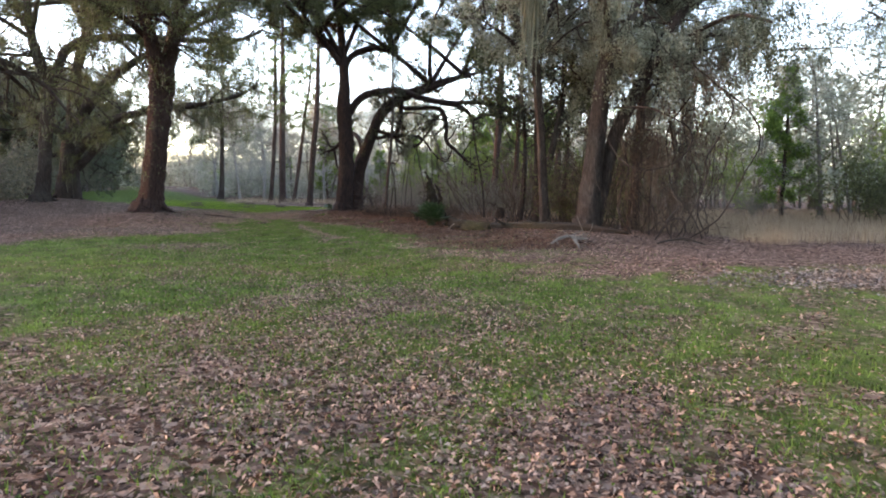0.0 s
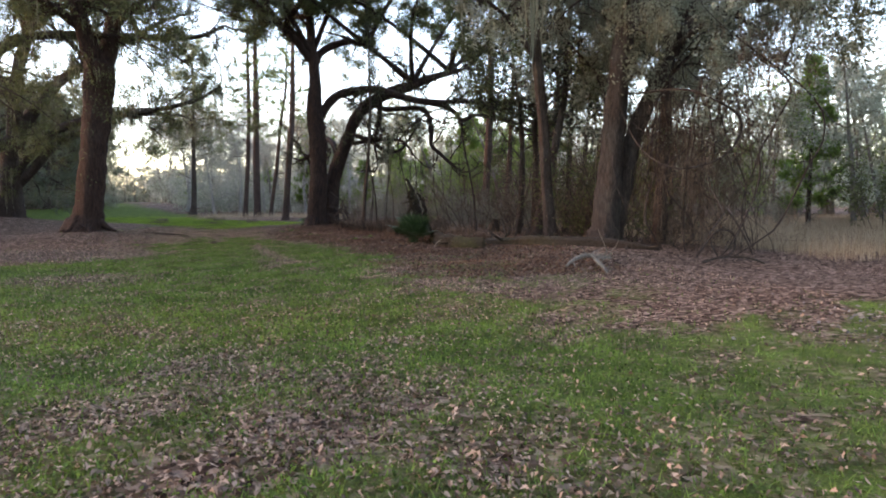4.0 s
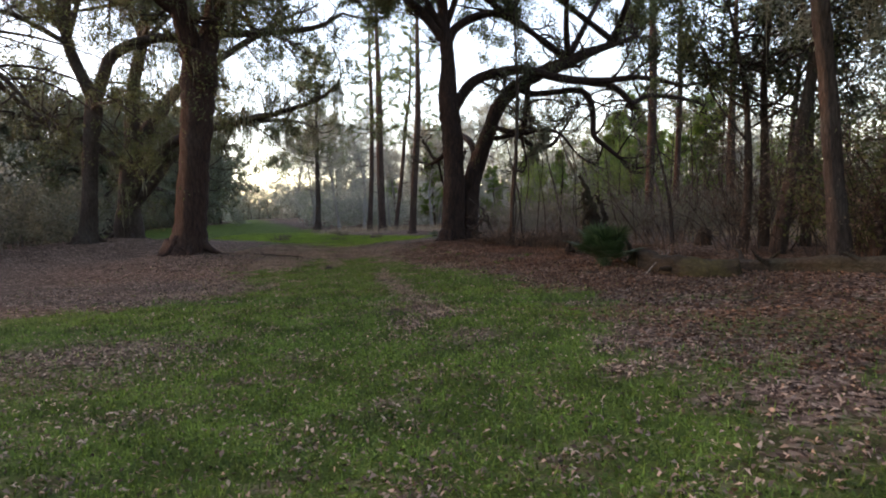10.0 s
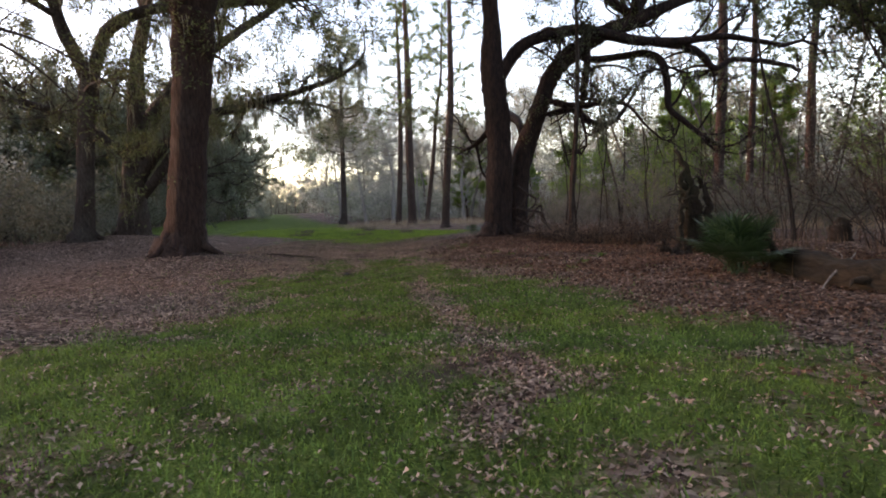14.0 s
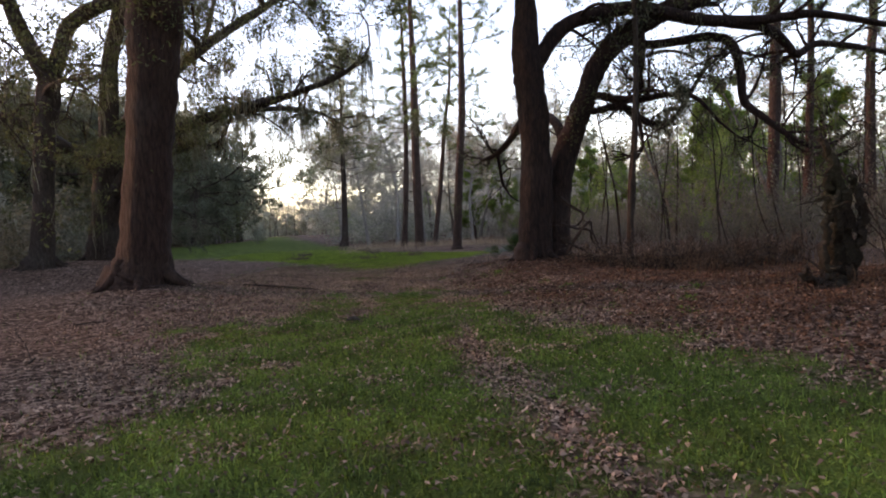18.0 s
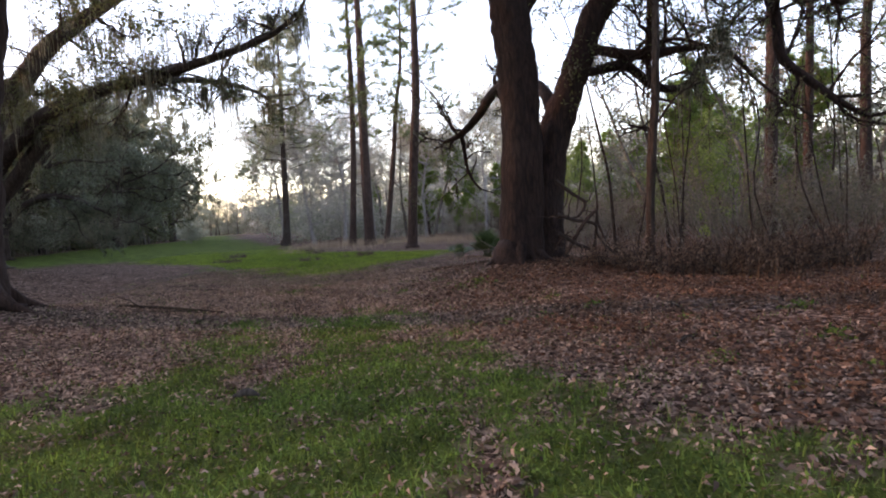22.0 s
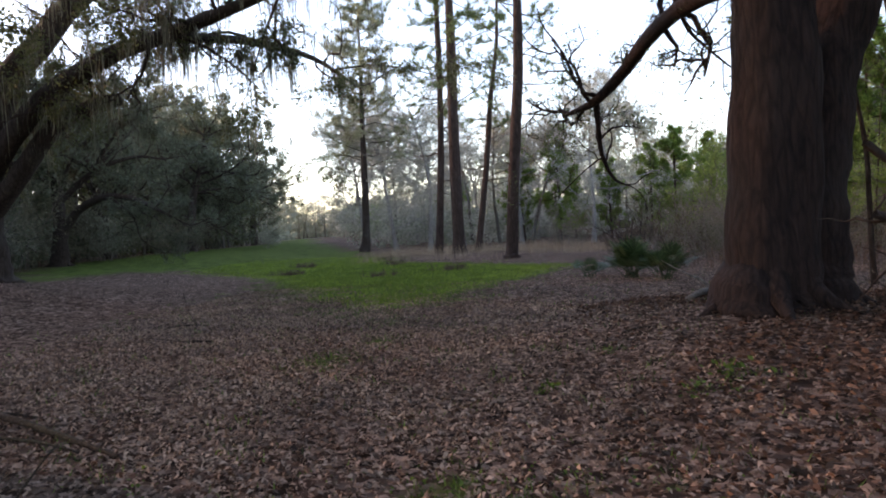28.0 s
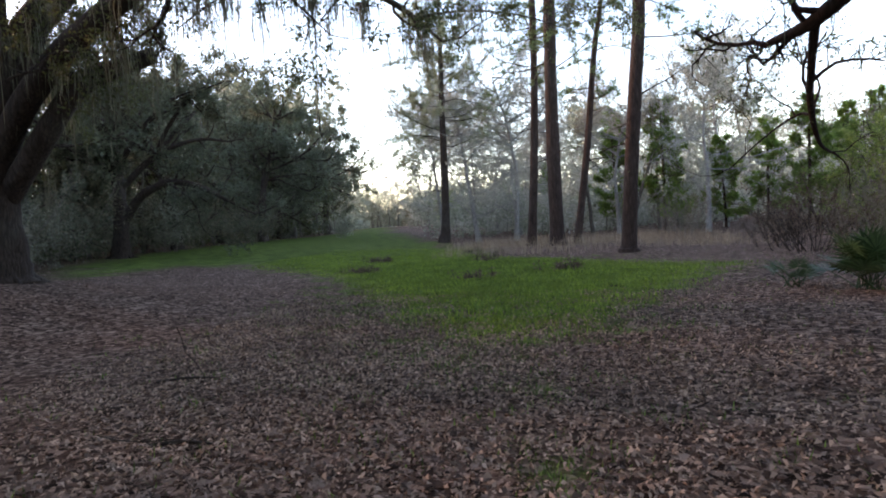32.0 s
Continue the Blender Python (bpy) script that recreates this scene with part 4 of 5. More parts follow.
hero_tree("woodland_oak", "slim brown oak trunk behind the fallen log",
          [[(9.87, 24.5, 0.3, 0.21), (9.72, 24.5, 2.02, 0.186), (9.6, 24.5, 3.87, 0.166), (9.46, 24.5, 5.32, 0.165), (9.26, 24.5, 6.92, 0.164), (8.88, 24.5, 8.49, 0.14)]],
          [[(9.4, 24.5, 6, 0.09), (8.2, 24, 7.2, 0.07), (6.9, 23.4, 7.8, 0.04)]],
          (OAK_BARK, GREY_LEAF), R(17), moss=500, leaves=11, dome=(((9.2, 24.5, 7.2), (8.9, 24.5, 8.4)), 6, 12.5, 8))

hero_tree("woodland_oak", "vine-clad brown oak trunk in the thicket",
          [[(12.6, 22.4, 0.2, 0.24), (12.62, 22.4, 1.5, 0.2), (12.7, 22.4, 3.2, 0.18), (12.75, 22.4, 5.0, 0.15), (12.9, 22.5, 7.0, 0.1)]],
          [[(12.75, 22.4, 5.2, 0.07), (13.4, 21.8, 6.0, 0.05), (14.2, 21.4, 6.3, 0.03)]],
          (OAK_BARK, GREY_LEAF), R(19), moss=300, moss_len=0.8, leaves=10, drape=(5, 1.8, 1.6))
hero_tree("woodland_oak", "dark slanting oak trunk deeper in the shade",
          [[(12.3, 26.7, 0.1, 0.24), (12.45, 26.7, 1.5, 0.2), (12.7, 26.7, 3.2, 0.18), (13.2, 26.7, 5.2, 0.16), (13.9, 26.8, 7.4, 0.13)]],
          [[(13, 26.7, 4.8, 0.08), (12.2, 26, 6.0, 0.06), (11.2, 25.4, 6.6, 0.03)]],
          (OAK_BARK, GREY_LEAF), R(20), moss=300, leaves=9, dome=(((13.4, 26.7, 6.0), (13.9, 26.8, 7.3)), 4, 11, 5))
hero_tree("field_oak", "slim grey oak with feathery spreading branches at the field's edge",
          [[(25.5, 21.6, 0, 0.27), (25.5, 21.6, 1.0, 0.22), (25.4, 21.6, 3.0, 0.19), (25.0, 21.6, 5.2, 0.17), (24.7, 21.7, 7.5, 0.14), (24.6, 21.8, 10, 0.08)]],
          [[(25.3, 21.6, 3.4, 0.08), (24.2, 21.2, 4.6, 0.06), (22.8, 20.9, 5.6, 0.035), (21.6, 20.7, 5.9, 0.02)],
           [(25.0, 21.6, 5.2, 0.09), (23.8, 21.4, 6.8, 0.07), (22.2, 21.2, 8.0, 0.04), (20.8, 21.1, 8.5, 0.02)],
           [(24.8, 21.6, 6.6, 0.09), (26.0, 21.8, 8.0, 0.07), (27.4, 22, 8.8, 0.04)],
           [(24.6, 21.7, 8.0, 0.08), (23.0, 22, 9.8, 0.05), (21.6, 22.2, 10.8, 0.03)]],
          (OAK_BARK, GREY_LEAF), R(36), moss=200, leaves=9, sparse=9, leaf=0.085, dense=1.7, drape=(12, 2.4, 0.9), dome=(((24.7, 21.7, 8.4), (24.6, 21.8, 9.8)), 4.5, 12.5, 8))

# ---- pines ----
def tuft_needles(at, size, rng, n=13, width=0.013):
    """Bursts of needles: thin triangles fanning from each place."""
    at = np.repeat(at, n, 0)
    m = len(at)
    d = unit(rng.normal(size=(m, 3)) + (0, 0, 0.35))
    s = unit(np.cross(d, rng.normal(size=(m, 3)))) * width
    ln = size * rng.uniform(0.6, 1.2, (m, 1))
    return np.stack([at - s, at + s, at + d * ln], 1).reshape(-1, 3), np.arange(3 * m).reshape(-1, 3)


def pine(name, label, line, rng, top=22.0, crown=0.5, boughs=34, needles=0.3, mat=None, leaf_m=None, tuft=5, moss=0, width=0.013, spread=2.4, group=""):
    """A tall pine: drawn lower trunk, drawn on to its top, with whorled boughs."""
    mat, leaf_m = mat or PINE_BARK, leaf_m or NEEDLE
    x, y = line[0][:2]
    tree = thing(name, x, y, label, "tree", group)
    a, b = np.array(line[-2]), np.array(line[-1])
    k = (top - b[2]) / max(0.1, b[2] - a[2])
    tip = (b[0] + 0.35 * (b[0] - a[0]) * k, b[1], top, 0.03)
    mid = tuple((b + np.array(tip)) / 2)
    c = smooth_line(skirt(list(line) + [mid, tip], 1.15), 6)
    h = Heap()
    h.tube(c[:, :3], c[:, 3], 14, 0.05, rng)
    h.link("trunk", mat, tree)
    twigs, ends = Heap(), []
    low = top * crown
    zs = c[:, 2]
    for q in range(boughs):
        z = low + (top - low) * (q / boughs) ** 0.9
        p = np.array([np.interp(z, zs, c[:, n]) for n in range(3)])
        ang = q * 2.4 + rng.uniform(-0.5, 0.5)
        ln = spread * (1.1 - 0.75 * (z - low) / (top - low)) * rng.uniform(0.45, 1.2)
        sprout(twigs, ends, p, np.array([math.cos(ang), math.sin(ang), 0.15]), ln, 0.035, 1, rng, 0.22, 0.03, (4,), 0.7)
    for q in range(6):      # dead snags below the crown
        z = low * rng.uniform(0.45, 1.0)
        p = np.array([np.interp(z, zs, c[:, n]) for n in range(3)])
        ang = rng.uniform(0, 6.28)
        snag = Heap()
        snag.tube(wander(p, np.array([math.cos(ang), math.sin(ang), 0.3]), rng.uniform(0.5, 2.4), 5, 0.3, -0.03, rng), np.linspace(0.035, 0.008, 6), 5)
        snag.link("dead_branch", mat, tree)
    tagged(twigs.link("branchwork", mat, tree), kind="stuff")
    at = along(ends, tuft, rng, 0.05)
    v, f = tuft_needles(at, needles, rng, 13, width)
    tagged(linked("needles", v, f, leaf_m, tree), kind="stuff")
    if moss:
        v, f = moss_strips(along(ends, 2, rng, 0.05)[:moss], 0.5, rng)
        tagged(linked("moss", v, f, MOSS, tree, "grey hanging moss"), kind="stuff")
    return tree


pine("pine", "tall straight pine with reddish plated bark", [(0.25, 62, 0.02, 0.38), (0.28, 62, 0.5, 0.3), (0.49, 62, 3.2, 0.271), (0.79, 62, 6.4, 0.258), (1.07, 62, 9.56, 0.235)], R(21), 24, 0.34, 46, spread=3.3, tuft=6, group="pines by the lawn")
pine("pine", "tall pine with flared foot and bare lower trunk", [(-2.46, 67.5, 0.27, 0.43), (-2.48, 67.5, 0.87, 0.352), (-2.48, 67.5, 3.84, 0.324), (-2.42, 67.5, 7.86, 0.295), (-2.31, 67.5, 11.82, 0.267)], R(22), 25, 0.34, 50, spread=3.4, tuft=6, group="pines by the lawn")
pine("pine", "slim grey pine beside the stouter trunks", [(-3.85, 70, 0.24, 0.27), (-3.77, 70, 1.19, 0.236), (-3.43, 70, 5.57, 0.205), (-3.22, 70, 9.9, 0.175), (-3.17, 70, 12.77, 0.174)], R(23), 21, 0.36, 36, spread=2.8, group="pines by the lawn")
pine("pine", "slender leaning pine trunk", [(-1.46, 70.9, 0.05, 0.22), (-1.26, 70.9, 1.62, 0.194), (-0.69, 70.9, 5.44, 0.178), (-0.17, 70.9, 9.79, 0.147), (0.31, 70.9, 12.63, 0.117)], R(24), 19, 0.4, 28, spread=2.4, group="pines by the lawn")
pine("cypress", "feathery grey-green tree with a straight thin trunk", [(-10.17, 79, 0.23, 0.42), (-10.02, 79, 1.45, 0.308), (-9.89, 79, 5.28, 0.249), (-9.8, 79, 9.84, 0.191), (-9.68, 79, 13.6, 0.152)], R(25), 19, 0.36, 64, 0.42, OAK_BARK, FEATHER, 8, 260, 0.017, 4.6)
pine("pine", "tall brown pine at the edge of the woods", [(15.05, 50.7, -0.3, 0.33), (15.15, 50.7, 0.56, 0.286), (15.38, 50.7, 4.44, 0.259), (15.61, 50.7, 8.28, 0.258), (15.67, 50.7, 10.83, 0.232)], R(26), 22, 0.34, 40, spread=3.2, group="woodland pines")
pine("pine", "slim dark pine deeper in the woods", [(17, 51, -0.3, 0.22), (17.1, 51, 3, 0.19), (17.4, 51, 8, 0.16), (17.5, 51, 11, 0.14)], R(27), 19, 0.34, 34, spread=2.8, group="woodland pines")
pine("pine", "dark pine among the brush", [(21.9, 54, 0, 0.3), (22, 54, 4, 0.26), (22.2, 54, 9, 0.22), (22.4, 54, 11, 0.2)], R(28), 21, 0.34, 38, spread=3.2, group="woodland pines")
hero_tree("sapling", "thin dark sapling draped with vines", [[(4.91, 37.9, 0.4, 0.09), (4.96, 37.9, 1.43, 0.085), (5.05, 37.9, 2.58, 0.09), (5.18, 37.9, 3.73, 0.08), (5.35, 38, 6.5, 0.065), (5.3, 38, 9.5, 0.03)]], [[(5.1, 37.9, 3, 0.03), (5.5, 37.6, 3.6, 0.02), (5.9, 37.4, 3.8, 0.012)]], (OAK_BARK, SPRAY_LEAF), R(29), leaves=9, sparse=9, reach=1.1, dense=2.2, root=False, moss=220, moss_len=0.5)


# ---- repeated woodland trees ----
def wild_tree(name, label, rng, tall, trunk_r, low, crown_r, leaf_m, bark_m, leaves, leaf, boughs=22, lean=0.1, kids=(4, 4), x=0.0, y=0.0, moss=0, squash=1.0):
    """A forest tree grown at random round a crooked trunk."""
    tree = thing(name, x, y, label, "tree", "woodland trees", 0)
    base = np.array([x, y, -0.3])
    pts = wander(base, np.array([lean * rng.normal(), lean * rng.normal(), 1]), tall * 0.92, 9, 0.07, 0.05, rng)
    h = Heap()
    c = smooth_line(np.column_stack([pts, np.interp(np.arange(10), [0, 1, 9], [trunk_r * 1.4, trunk_r, trunk_r * 0.2])]), 4)
    h.tube(c[:, :3], c[:, 3], 9, 0.06, rng)
    h.link("trunk", bark_m, tree)
    twigs, ends = Heap(), []
    for q in range(boughs):
        z = tall * (low + (0.95 - low) * rng.uniform(0, 1) ** 0.8)
        p = np.array([np.interp(z, c[:, 2], c[:, n]) for n in range(3)])
        ang = rng.uniform(0, 6.28)
        k = (z / tall - low) / (1 - low)
        ln = crown_r * (0.45 + 1.1 * math.sin(math.pi * min(0.95, 0.25 + 0.7 * k))) * rng.uniform(0.6, 1.1) * 0.75
        sprout(twigs, ends, p, np.array([math.cos(ang), math.sin(ang), 0.35 * squash]), ln, trunk_r * 0.28, 2, rng, 0.25, 0.06, kids)
    tagged(twigs.link("branchwork", bark_m, tree), kind="stuff")
    if leaves:
        v, f = leaf_quads(along(ends, max(1, leaves // len(ends)), rng, leaf * 0.9), leaf, rng, 0.55)
        tagged(linked("crown", v, f, leaf_m, tree), kind="stuff")
    if moss:
        v, f = moss_strips(along(ends, 2, rng, 0.05)[:moss], 0.9, rng, 0.05)
        tagged(linked("moss", v, f, MOSS, tree, "grey hanging moss"), kind="stuff")
    return tree


def brush(name, label, rng, tall, wide, stems, leaf_m, bark_m, leaves, leaf, x=0.0, y=0.0):
    """A thicket of thin stems, loosely leaved."""
    bush = thing(name, x, y, label, "shrub", "undergrowth shrubs", 0)
    h, ends = Heap(), []
    for _ in range(stems):
        a, r = rng.uniform(0, 6.28), wide * rng.uniform(0, 0.55)
        p = np.array([x + math.cos(a) * r, y + math.sin(a) * r, -0.15])
        sprout(h, ends, p, np.array([math.cos(a) * 0.35, math.sin(a) * 0.35, 1]) + rng.normal(0, 0.2, 3), tall * rng.uniform(0.6, 1.15), 0.018, 1, rng, 0.16, 0.02, (6,), 0.6)
    tagged(h.link("brushwood", bark_m, bush), kind="stuff")
    if leaves:
        v, f = leaf_quads(along(ends, max(1, leaves // len(ends)), rng, leaf), leaf, rng, 0.5)
        tagged(linked("leaves", v, f, leaf_m, bush), kind="stuff")
    return bush


def stand(protos, spots, rng, low=0.8, high=1.25):
    """The first of each kind goes to its first spot, copies to the rest."""
    for n, (x, y) in enumerate(spots):
        p = protos[n % len(protos)]
        s = rng.uniform(low, high)
        m = pose(x, y, float(height(x, y)), rng.uniform(-2, 2), rng.uniform(-2, 2), rng.uniform(0, 360)) @ Matrix.Diagonal((s, s, s * rng.uniform(0.92, 1.1), 1))
        if n < len(protos):
            p.matrix_basis = m
        else:
            copy_thing(p, m)


def plots(rng, n, x0, x1, y0, y1, gap=1.5, avoid=None):
    out = []
    for _ in range(n * 30):
        if len(out) >= n:
            break
        x, y = rng.uniform(x0, x1), rng.uniform(y0, y1)
        if all(math.hypot(x - a, y - b) > gap for a, b in out) and not (avoid and avoid(x, y)):
            out.append((x, y))
    return out




dark_oaks = [wild_tree("evergreen_oak", "dense dark evergreen oak with foliage down to the grass", R(31 + k), 11.5, 0.4, 0.05, 5.6, DARK_LEAF, OAK_BARK, 19000, 0.23, 24, kids=(3, 4), moss=150, squash=0.5) for k in range(2)]
stand(dark_oaks, [(-27.5, 87), (-29, 77), (-31, 98), (-31.5, 66), (-30.5, 110), (-36, 72), (-37, 84), (-34, 91), (-38, 104), (-30.5, 59.5), (-37.5, 61)], R(33), 0.95, 1.1)
hero_tree("evergreen_oak", "dark evergreen oak with a low arching limb",
          [[(-26.5, 68, 0.6, 0.5), (-26.4, 68, 2.0, 0.42), (-26.3, 68, 3.2, 0.38), (-26.6, 68.3, 5.5, 0.3), (-27, 68.6, 8, 0.2)]],
          [[(-26.3, 68, 2.6, 0.26), (-25, 68, 4.1, 0.24), (-23.2, 67.8, 4.7, 0.2), (-21.5, 67.6, 4.5, 0.16), (-19.9, 67.6, 3.7, 0.1), (-18.6, 67.8, 2.9, 0.05)],
           [(-23.3, 67.8, 4.7, 0.1), (-22.2, 67.2, 4.3, 0.08), (-21.1, 67, 3.3, 0.06), (-20.9, 67, 2.4, 0.03)],
           [(-26.4, 68.2, 4.6, 0.2), (-24.6, 69, 6.4, 0.16), (-22.4, 69.6, 7.2, 0.1), (-20.6, 70, 7.0, 0.05)]],
          (OAK_BARK, DARK_LEAF), R(34), moss=500, leaves=16, sparse=12, leaf=0.17, dome=(((-26.6, 68.3, 5.4), (-27, 68.6, 7.8), (-24.6, 69, 6.4)), 6.5, 11.5, 16))
grey_trees = [wild_tree("woodland_tree", "grey-green woodland tree with haze-paled foliage", R(41 + k), 15, 0.2, 0.2, 3.4, GREY_LEAF, GREY_BARK, 4500, 0.155, 15, kids=(2, 3)) for k in range(2)]
green_trees = [wild_tree("woodland_tree", "young tree with fresh yellow-green leaves", R(44 + k), 7, 0.08, 0.1, 2.2, BRIGHT_LEAF, GREY_BARK, 4200, 0.12, 16, kids=(3, 3)) for k in range(2)]
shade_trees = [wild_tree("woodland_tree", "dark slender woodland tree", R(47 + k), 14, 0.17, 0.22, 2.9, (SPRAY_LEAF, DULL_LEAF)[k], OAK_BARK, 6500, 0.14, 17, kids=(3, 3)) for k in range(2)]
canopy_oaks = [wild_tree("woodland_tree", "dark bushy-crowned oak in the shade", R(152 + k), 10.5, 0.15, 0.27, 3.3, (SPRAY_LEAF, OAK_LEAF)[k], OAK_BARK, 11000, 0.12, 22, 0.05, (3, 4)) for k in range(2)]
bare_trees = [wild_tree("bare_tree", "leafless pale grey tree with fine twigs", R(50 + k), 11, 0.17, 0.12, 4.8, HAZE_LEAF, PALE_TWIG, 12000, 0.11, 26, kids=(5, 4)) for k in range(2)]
tan_trees = [wild_tree("woodland_tree", "tall tree with bare twigs in a painted sunlit tan", R(150), 13, 0.16, 0.35, 3.0, TAN_LEAF, GREY_BARK, 3800, 0.08, 18, kids=(4, 4))]
stems = [wild_tree("sapling", "thin bare-stemmed woodland sapling", R(53 + k), 8.5, 0.05, 0.3, 1.3, OAK_LEAF, OAK_BARK, 420, 0.1, 10, 0.05, (2, 2)) for k in range(3)]
grey_brush = [brush("brush", "tangled grey-brown leafless brush", R(57 + k), 2.6, 2.4, 24, (DULL_LEAF, WITHERED, OAK_LEAF)[k], (TWIG_BARK, OAK_BARK, TWIG_BARK)[k], 2200, 0.065) for k in range(3)]
green_brush = [brush("bush", "low dull green woodland bush", R(60 + k), 1.9, 2.0, 18, DULL_LEAF, TWIG_BARK, 2600, 0.07) for k in range(2)]
dark_brush = [brush("bush", "dark green shade-grown bush", R(64 + k), 3.2, 2.8, 13, OAK_LEAF, OAK_BARK, 3000, 0.125) for k in range(2)]
dull_brush = [brush("bush", "dull grey-green bush in the shade of the oaks", R(264 + k), 3.2, 2.8, 13, (DULL_LEAF, GREY_LEAF)[k], TWIG_BARK, 3000, 0.125) for k in range(2)]
far_trees = [wild_tree("far_tree", "distant hazy woodland tree", R(67 + k), 14, 0.2, 0.1, 4.2, (GREY_LEAF, DARK_LEAF)[k], GREY_BARK, 1000, 0.6, 8, kids=(2, 2)) for k in range(2)]


def on_lane(x, y):
    """Keeps the walk, the lawn and the alley beyond it open."""
    if y < 52 and x > 13 + 0.75 * (y - 22) and x < 40:
        return True
    if y < 26:
        return x > -17 and x < 8.5 + 0.25 * y
    if y < 60:
        return -14 < x < 6.5
    return -28 < x < 4 if y < 82 else -23 - 0.33 * (y - 90) < x < -12.5 - 0.267 * (y - 90)


rng = R(70)
stand(grey_trees, [(33, 24), (29.5, 32)] + plots(rng, 8, 36, 60, 26, 56, 5, on_lane) + plots(rng, 16, -50, -20, 14, 66, 4.5, on_lane), R(71), 0.7, 1.1)
stand(shade_trees, [(20, 44), (24, 48), (10.9, 28.8), (18.5, 30), (24, 37), (15.5, 26.5)], R(72), 0.75, 1.1)
stand(canopy_oaks, [(11.7, 30.9), (10.5, 29.9), (13.4, 31.6)], R(154), 0.9, 1.1)
stand(green_trees, [(13.5, 56), (17.5, 60), (22, 64), (33, 44), (38, 36), (30, 40), (9.5, 64), (13, 72), (44, 40), (36, 30), (-15.5, 112), (11.5, 47), (25, 52), (28, 58)], R(73), 0.7, 1.1)
stand(bare_trees, [(-8.3, 83), (-11.5, 86), (-5.5, 82), (-3, 88), (2, 86), (7, 80), (-6, 95), (10, 88), (-14, 98), (4, 95), (-9, 104)], R(74), 0.8, 1.15)
stand(tan_trees, [(2.6, 84), (0.2, 89), (5.5, 90), (-2.5, 93), (14.5, 61), (18.5, 56.5), (21.5, 63), (25, 58), (29, 66)], R(151), 0.85, 1.1)
stand(stems, plots(rng, 17, 8, 26, 30, 58, 1.8, on_lane) + plots(rng, 4, 5.4, 9, 42, 49, 1.4), R(75), 0.7, 1.25)
stand(grey_brush, plots(rng, 24, 8, 28, 42, 70, 2.0, on_lane) + plots(rng, 14, 3.5, 14, 56, 80, 2.0, on_lane) + [(6.5, 55), (8.5, 53), (5.5, 58.5), (9.5, 57), (7.2, 51.5), (8.2, 59.5), (11, 54.6)], R(76), 0.55, 1.3)
stand(green_brush, plots(rng, 20, 9, 34, 32, 64, 2.5, on_lane) + [(26, 33), (33, 30)], R(77), 0.8, 1.3)
stand(dark_brush, [(29.2, 26.8), (31, 27.6), (27.4, 27.4), (12.4, 27.2), (14.2, 29.8), (13.6, 24.2)], R(78), 0.8, 1.25)
stand(dull_brush, [(-23.5, 56), (-25, 60), (-27.5, 64), (-28.5, 70), (-31, 66), (-22, 50), (-21, 45), (-24, 47), (-20, 40.5), (-23, 37), (-27, 42), (-22, 32), (-27, 33), (-31, 38), (-27, 56), (-30, 60), (-33, 52), (-28.5, 74.5), (-25.5, 81), (-22, 91), (-33, 70), (-26.5, 72), (-27, 75)], R(79), 0.8, 1.25)

brown_brush = [brush("brush", "tall brown tangle of dead vines and twigs", R(160), 3.7, 2.6, 24, WITHERED, OAK_BARK, 2600, 0.065)]
stand(brown_brush, [(10.4, 29.4), (11.8, 27.0), (12.8, 25.2), (9.8, 33.4), (12.2, 31.6), (13.6, 28.8)], R(161), 0.75, 1.15)
tufts = [brush("weed_tuft", "dark tuft of dead weeds in the lawn", R(79), 0.32, 0.9, 16, WITHERED, OAK_BARK, 420, 0.07)]
stand(tufts, [(-10.4, 63.7), (-10.0, 63.5), (-5.2, 60.7), (-9.05, 57.9), (-9.5, 58.0), (-4.6, 53.6), (-2.2, 55.4), (-6.4, 66)], R(80), 0.8, 1.2)
seedlings = [brush("seedling", "small green seedling tuft among the fallen leaves", R(170 + k), 0.16, 0.34, 11, GRASS, GREY_BARK, 330, 0.055) for k in range(2)]
stand(seedlings, [(1.6, 33.3), (2.4, 33.8), (1.9, 32.0), (1.1, 33.2), (1.0, 37.1), (1.35, 37.4), (2.5, 30.2), (3.9, 30.8), (3.2, 32.4), (2.1, 34.9), (0.5, 38.6), (-0.3, 37.4), (3.4, 29.4), (4.6, 32.6)], R(172), 0.6, 1.3)
heaps = [brush("brush_heap", "low dark heap of dead twigs and weeds", R(173), 0.75, 1.9, 34, WITHERED, OAK_BARK, 1500, 0.06)]
stand(heaps, [(5.0, 37.3), (6.1, 36.6), (4.2, 38.3), (7.3, 36.9), (8.6, 37.8), (6.9, 38.6)], R(174), 0.7, 1.15)

# far woods along the alley and all round
young_pine = pine("young_pine", "bushy green young pine beyond the lawn", [(0, 0, 0, 0.14), (0.05, 0, 1, 0.12), (0.1, 0, 4, 0.1), (0.1, 0, 6, 0.08)], R(80), 9, 0.12, 36, 0.45, None, BRIGHT_NEEDLE, 5, 0, 0.036, 2.2, "background pines")
stand([young_pine], [(28.6, 34.1), (16.5, 62), (19.5, 66), (23, 60), (5, 84), (9.5, 86), (2.5, 92), (13, 80), (17, 84), (8, 97), (20, 78), (-3.5, 108), (22, 90), (26, 74), (28, 84), (15, 95), (33, 78), (-8, 120)], R(81), 0.75, 1.3)
far = [(x, y) for x, y in plots(rng, 28, -76, -31, 95, 200, 6, on_lane) + plots(rng, 14, -8, 60, 130, 190, 6)]
stand(far_trees, far, R(82), 0.75, 1.3)
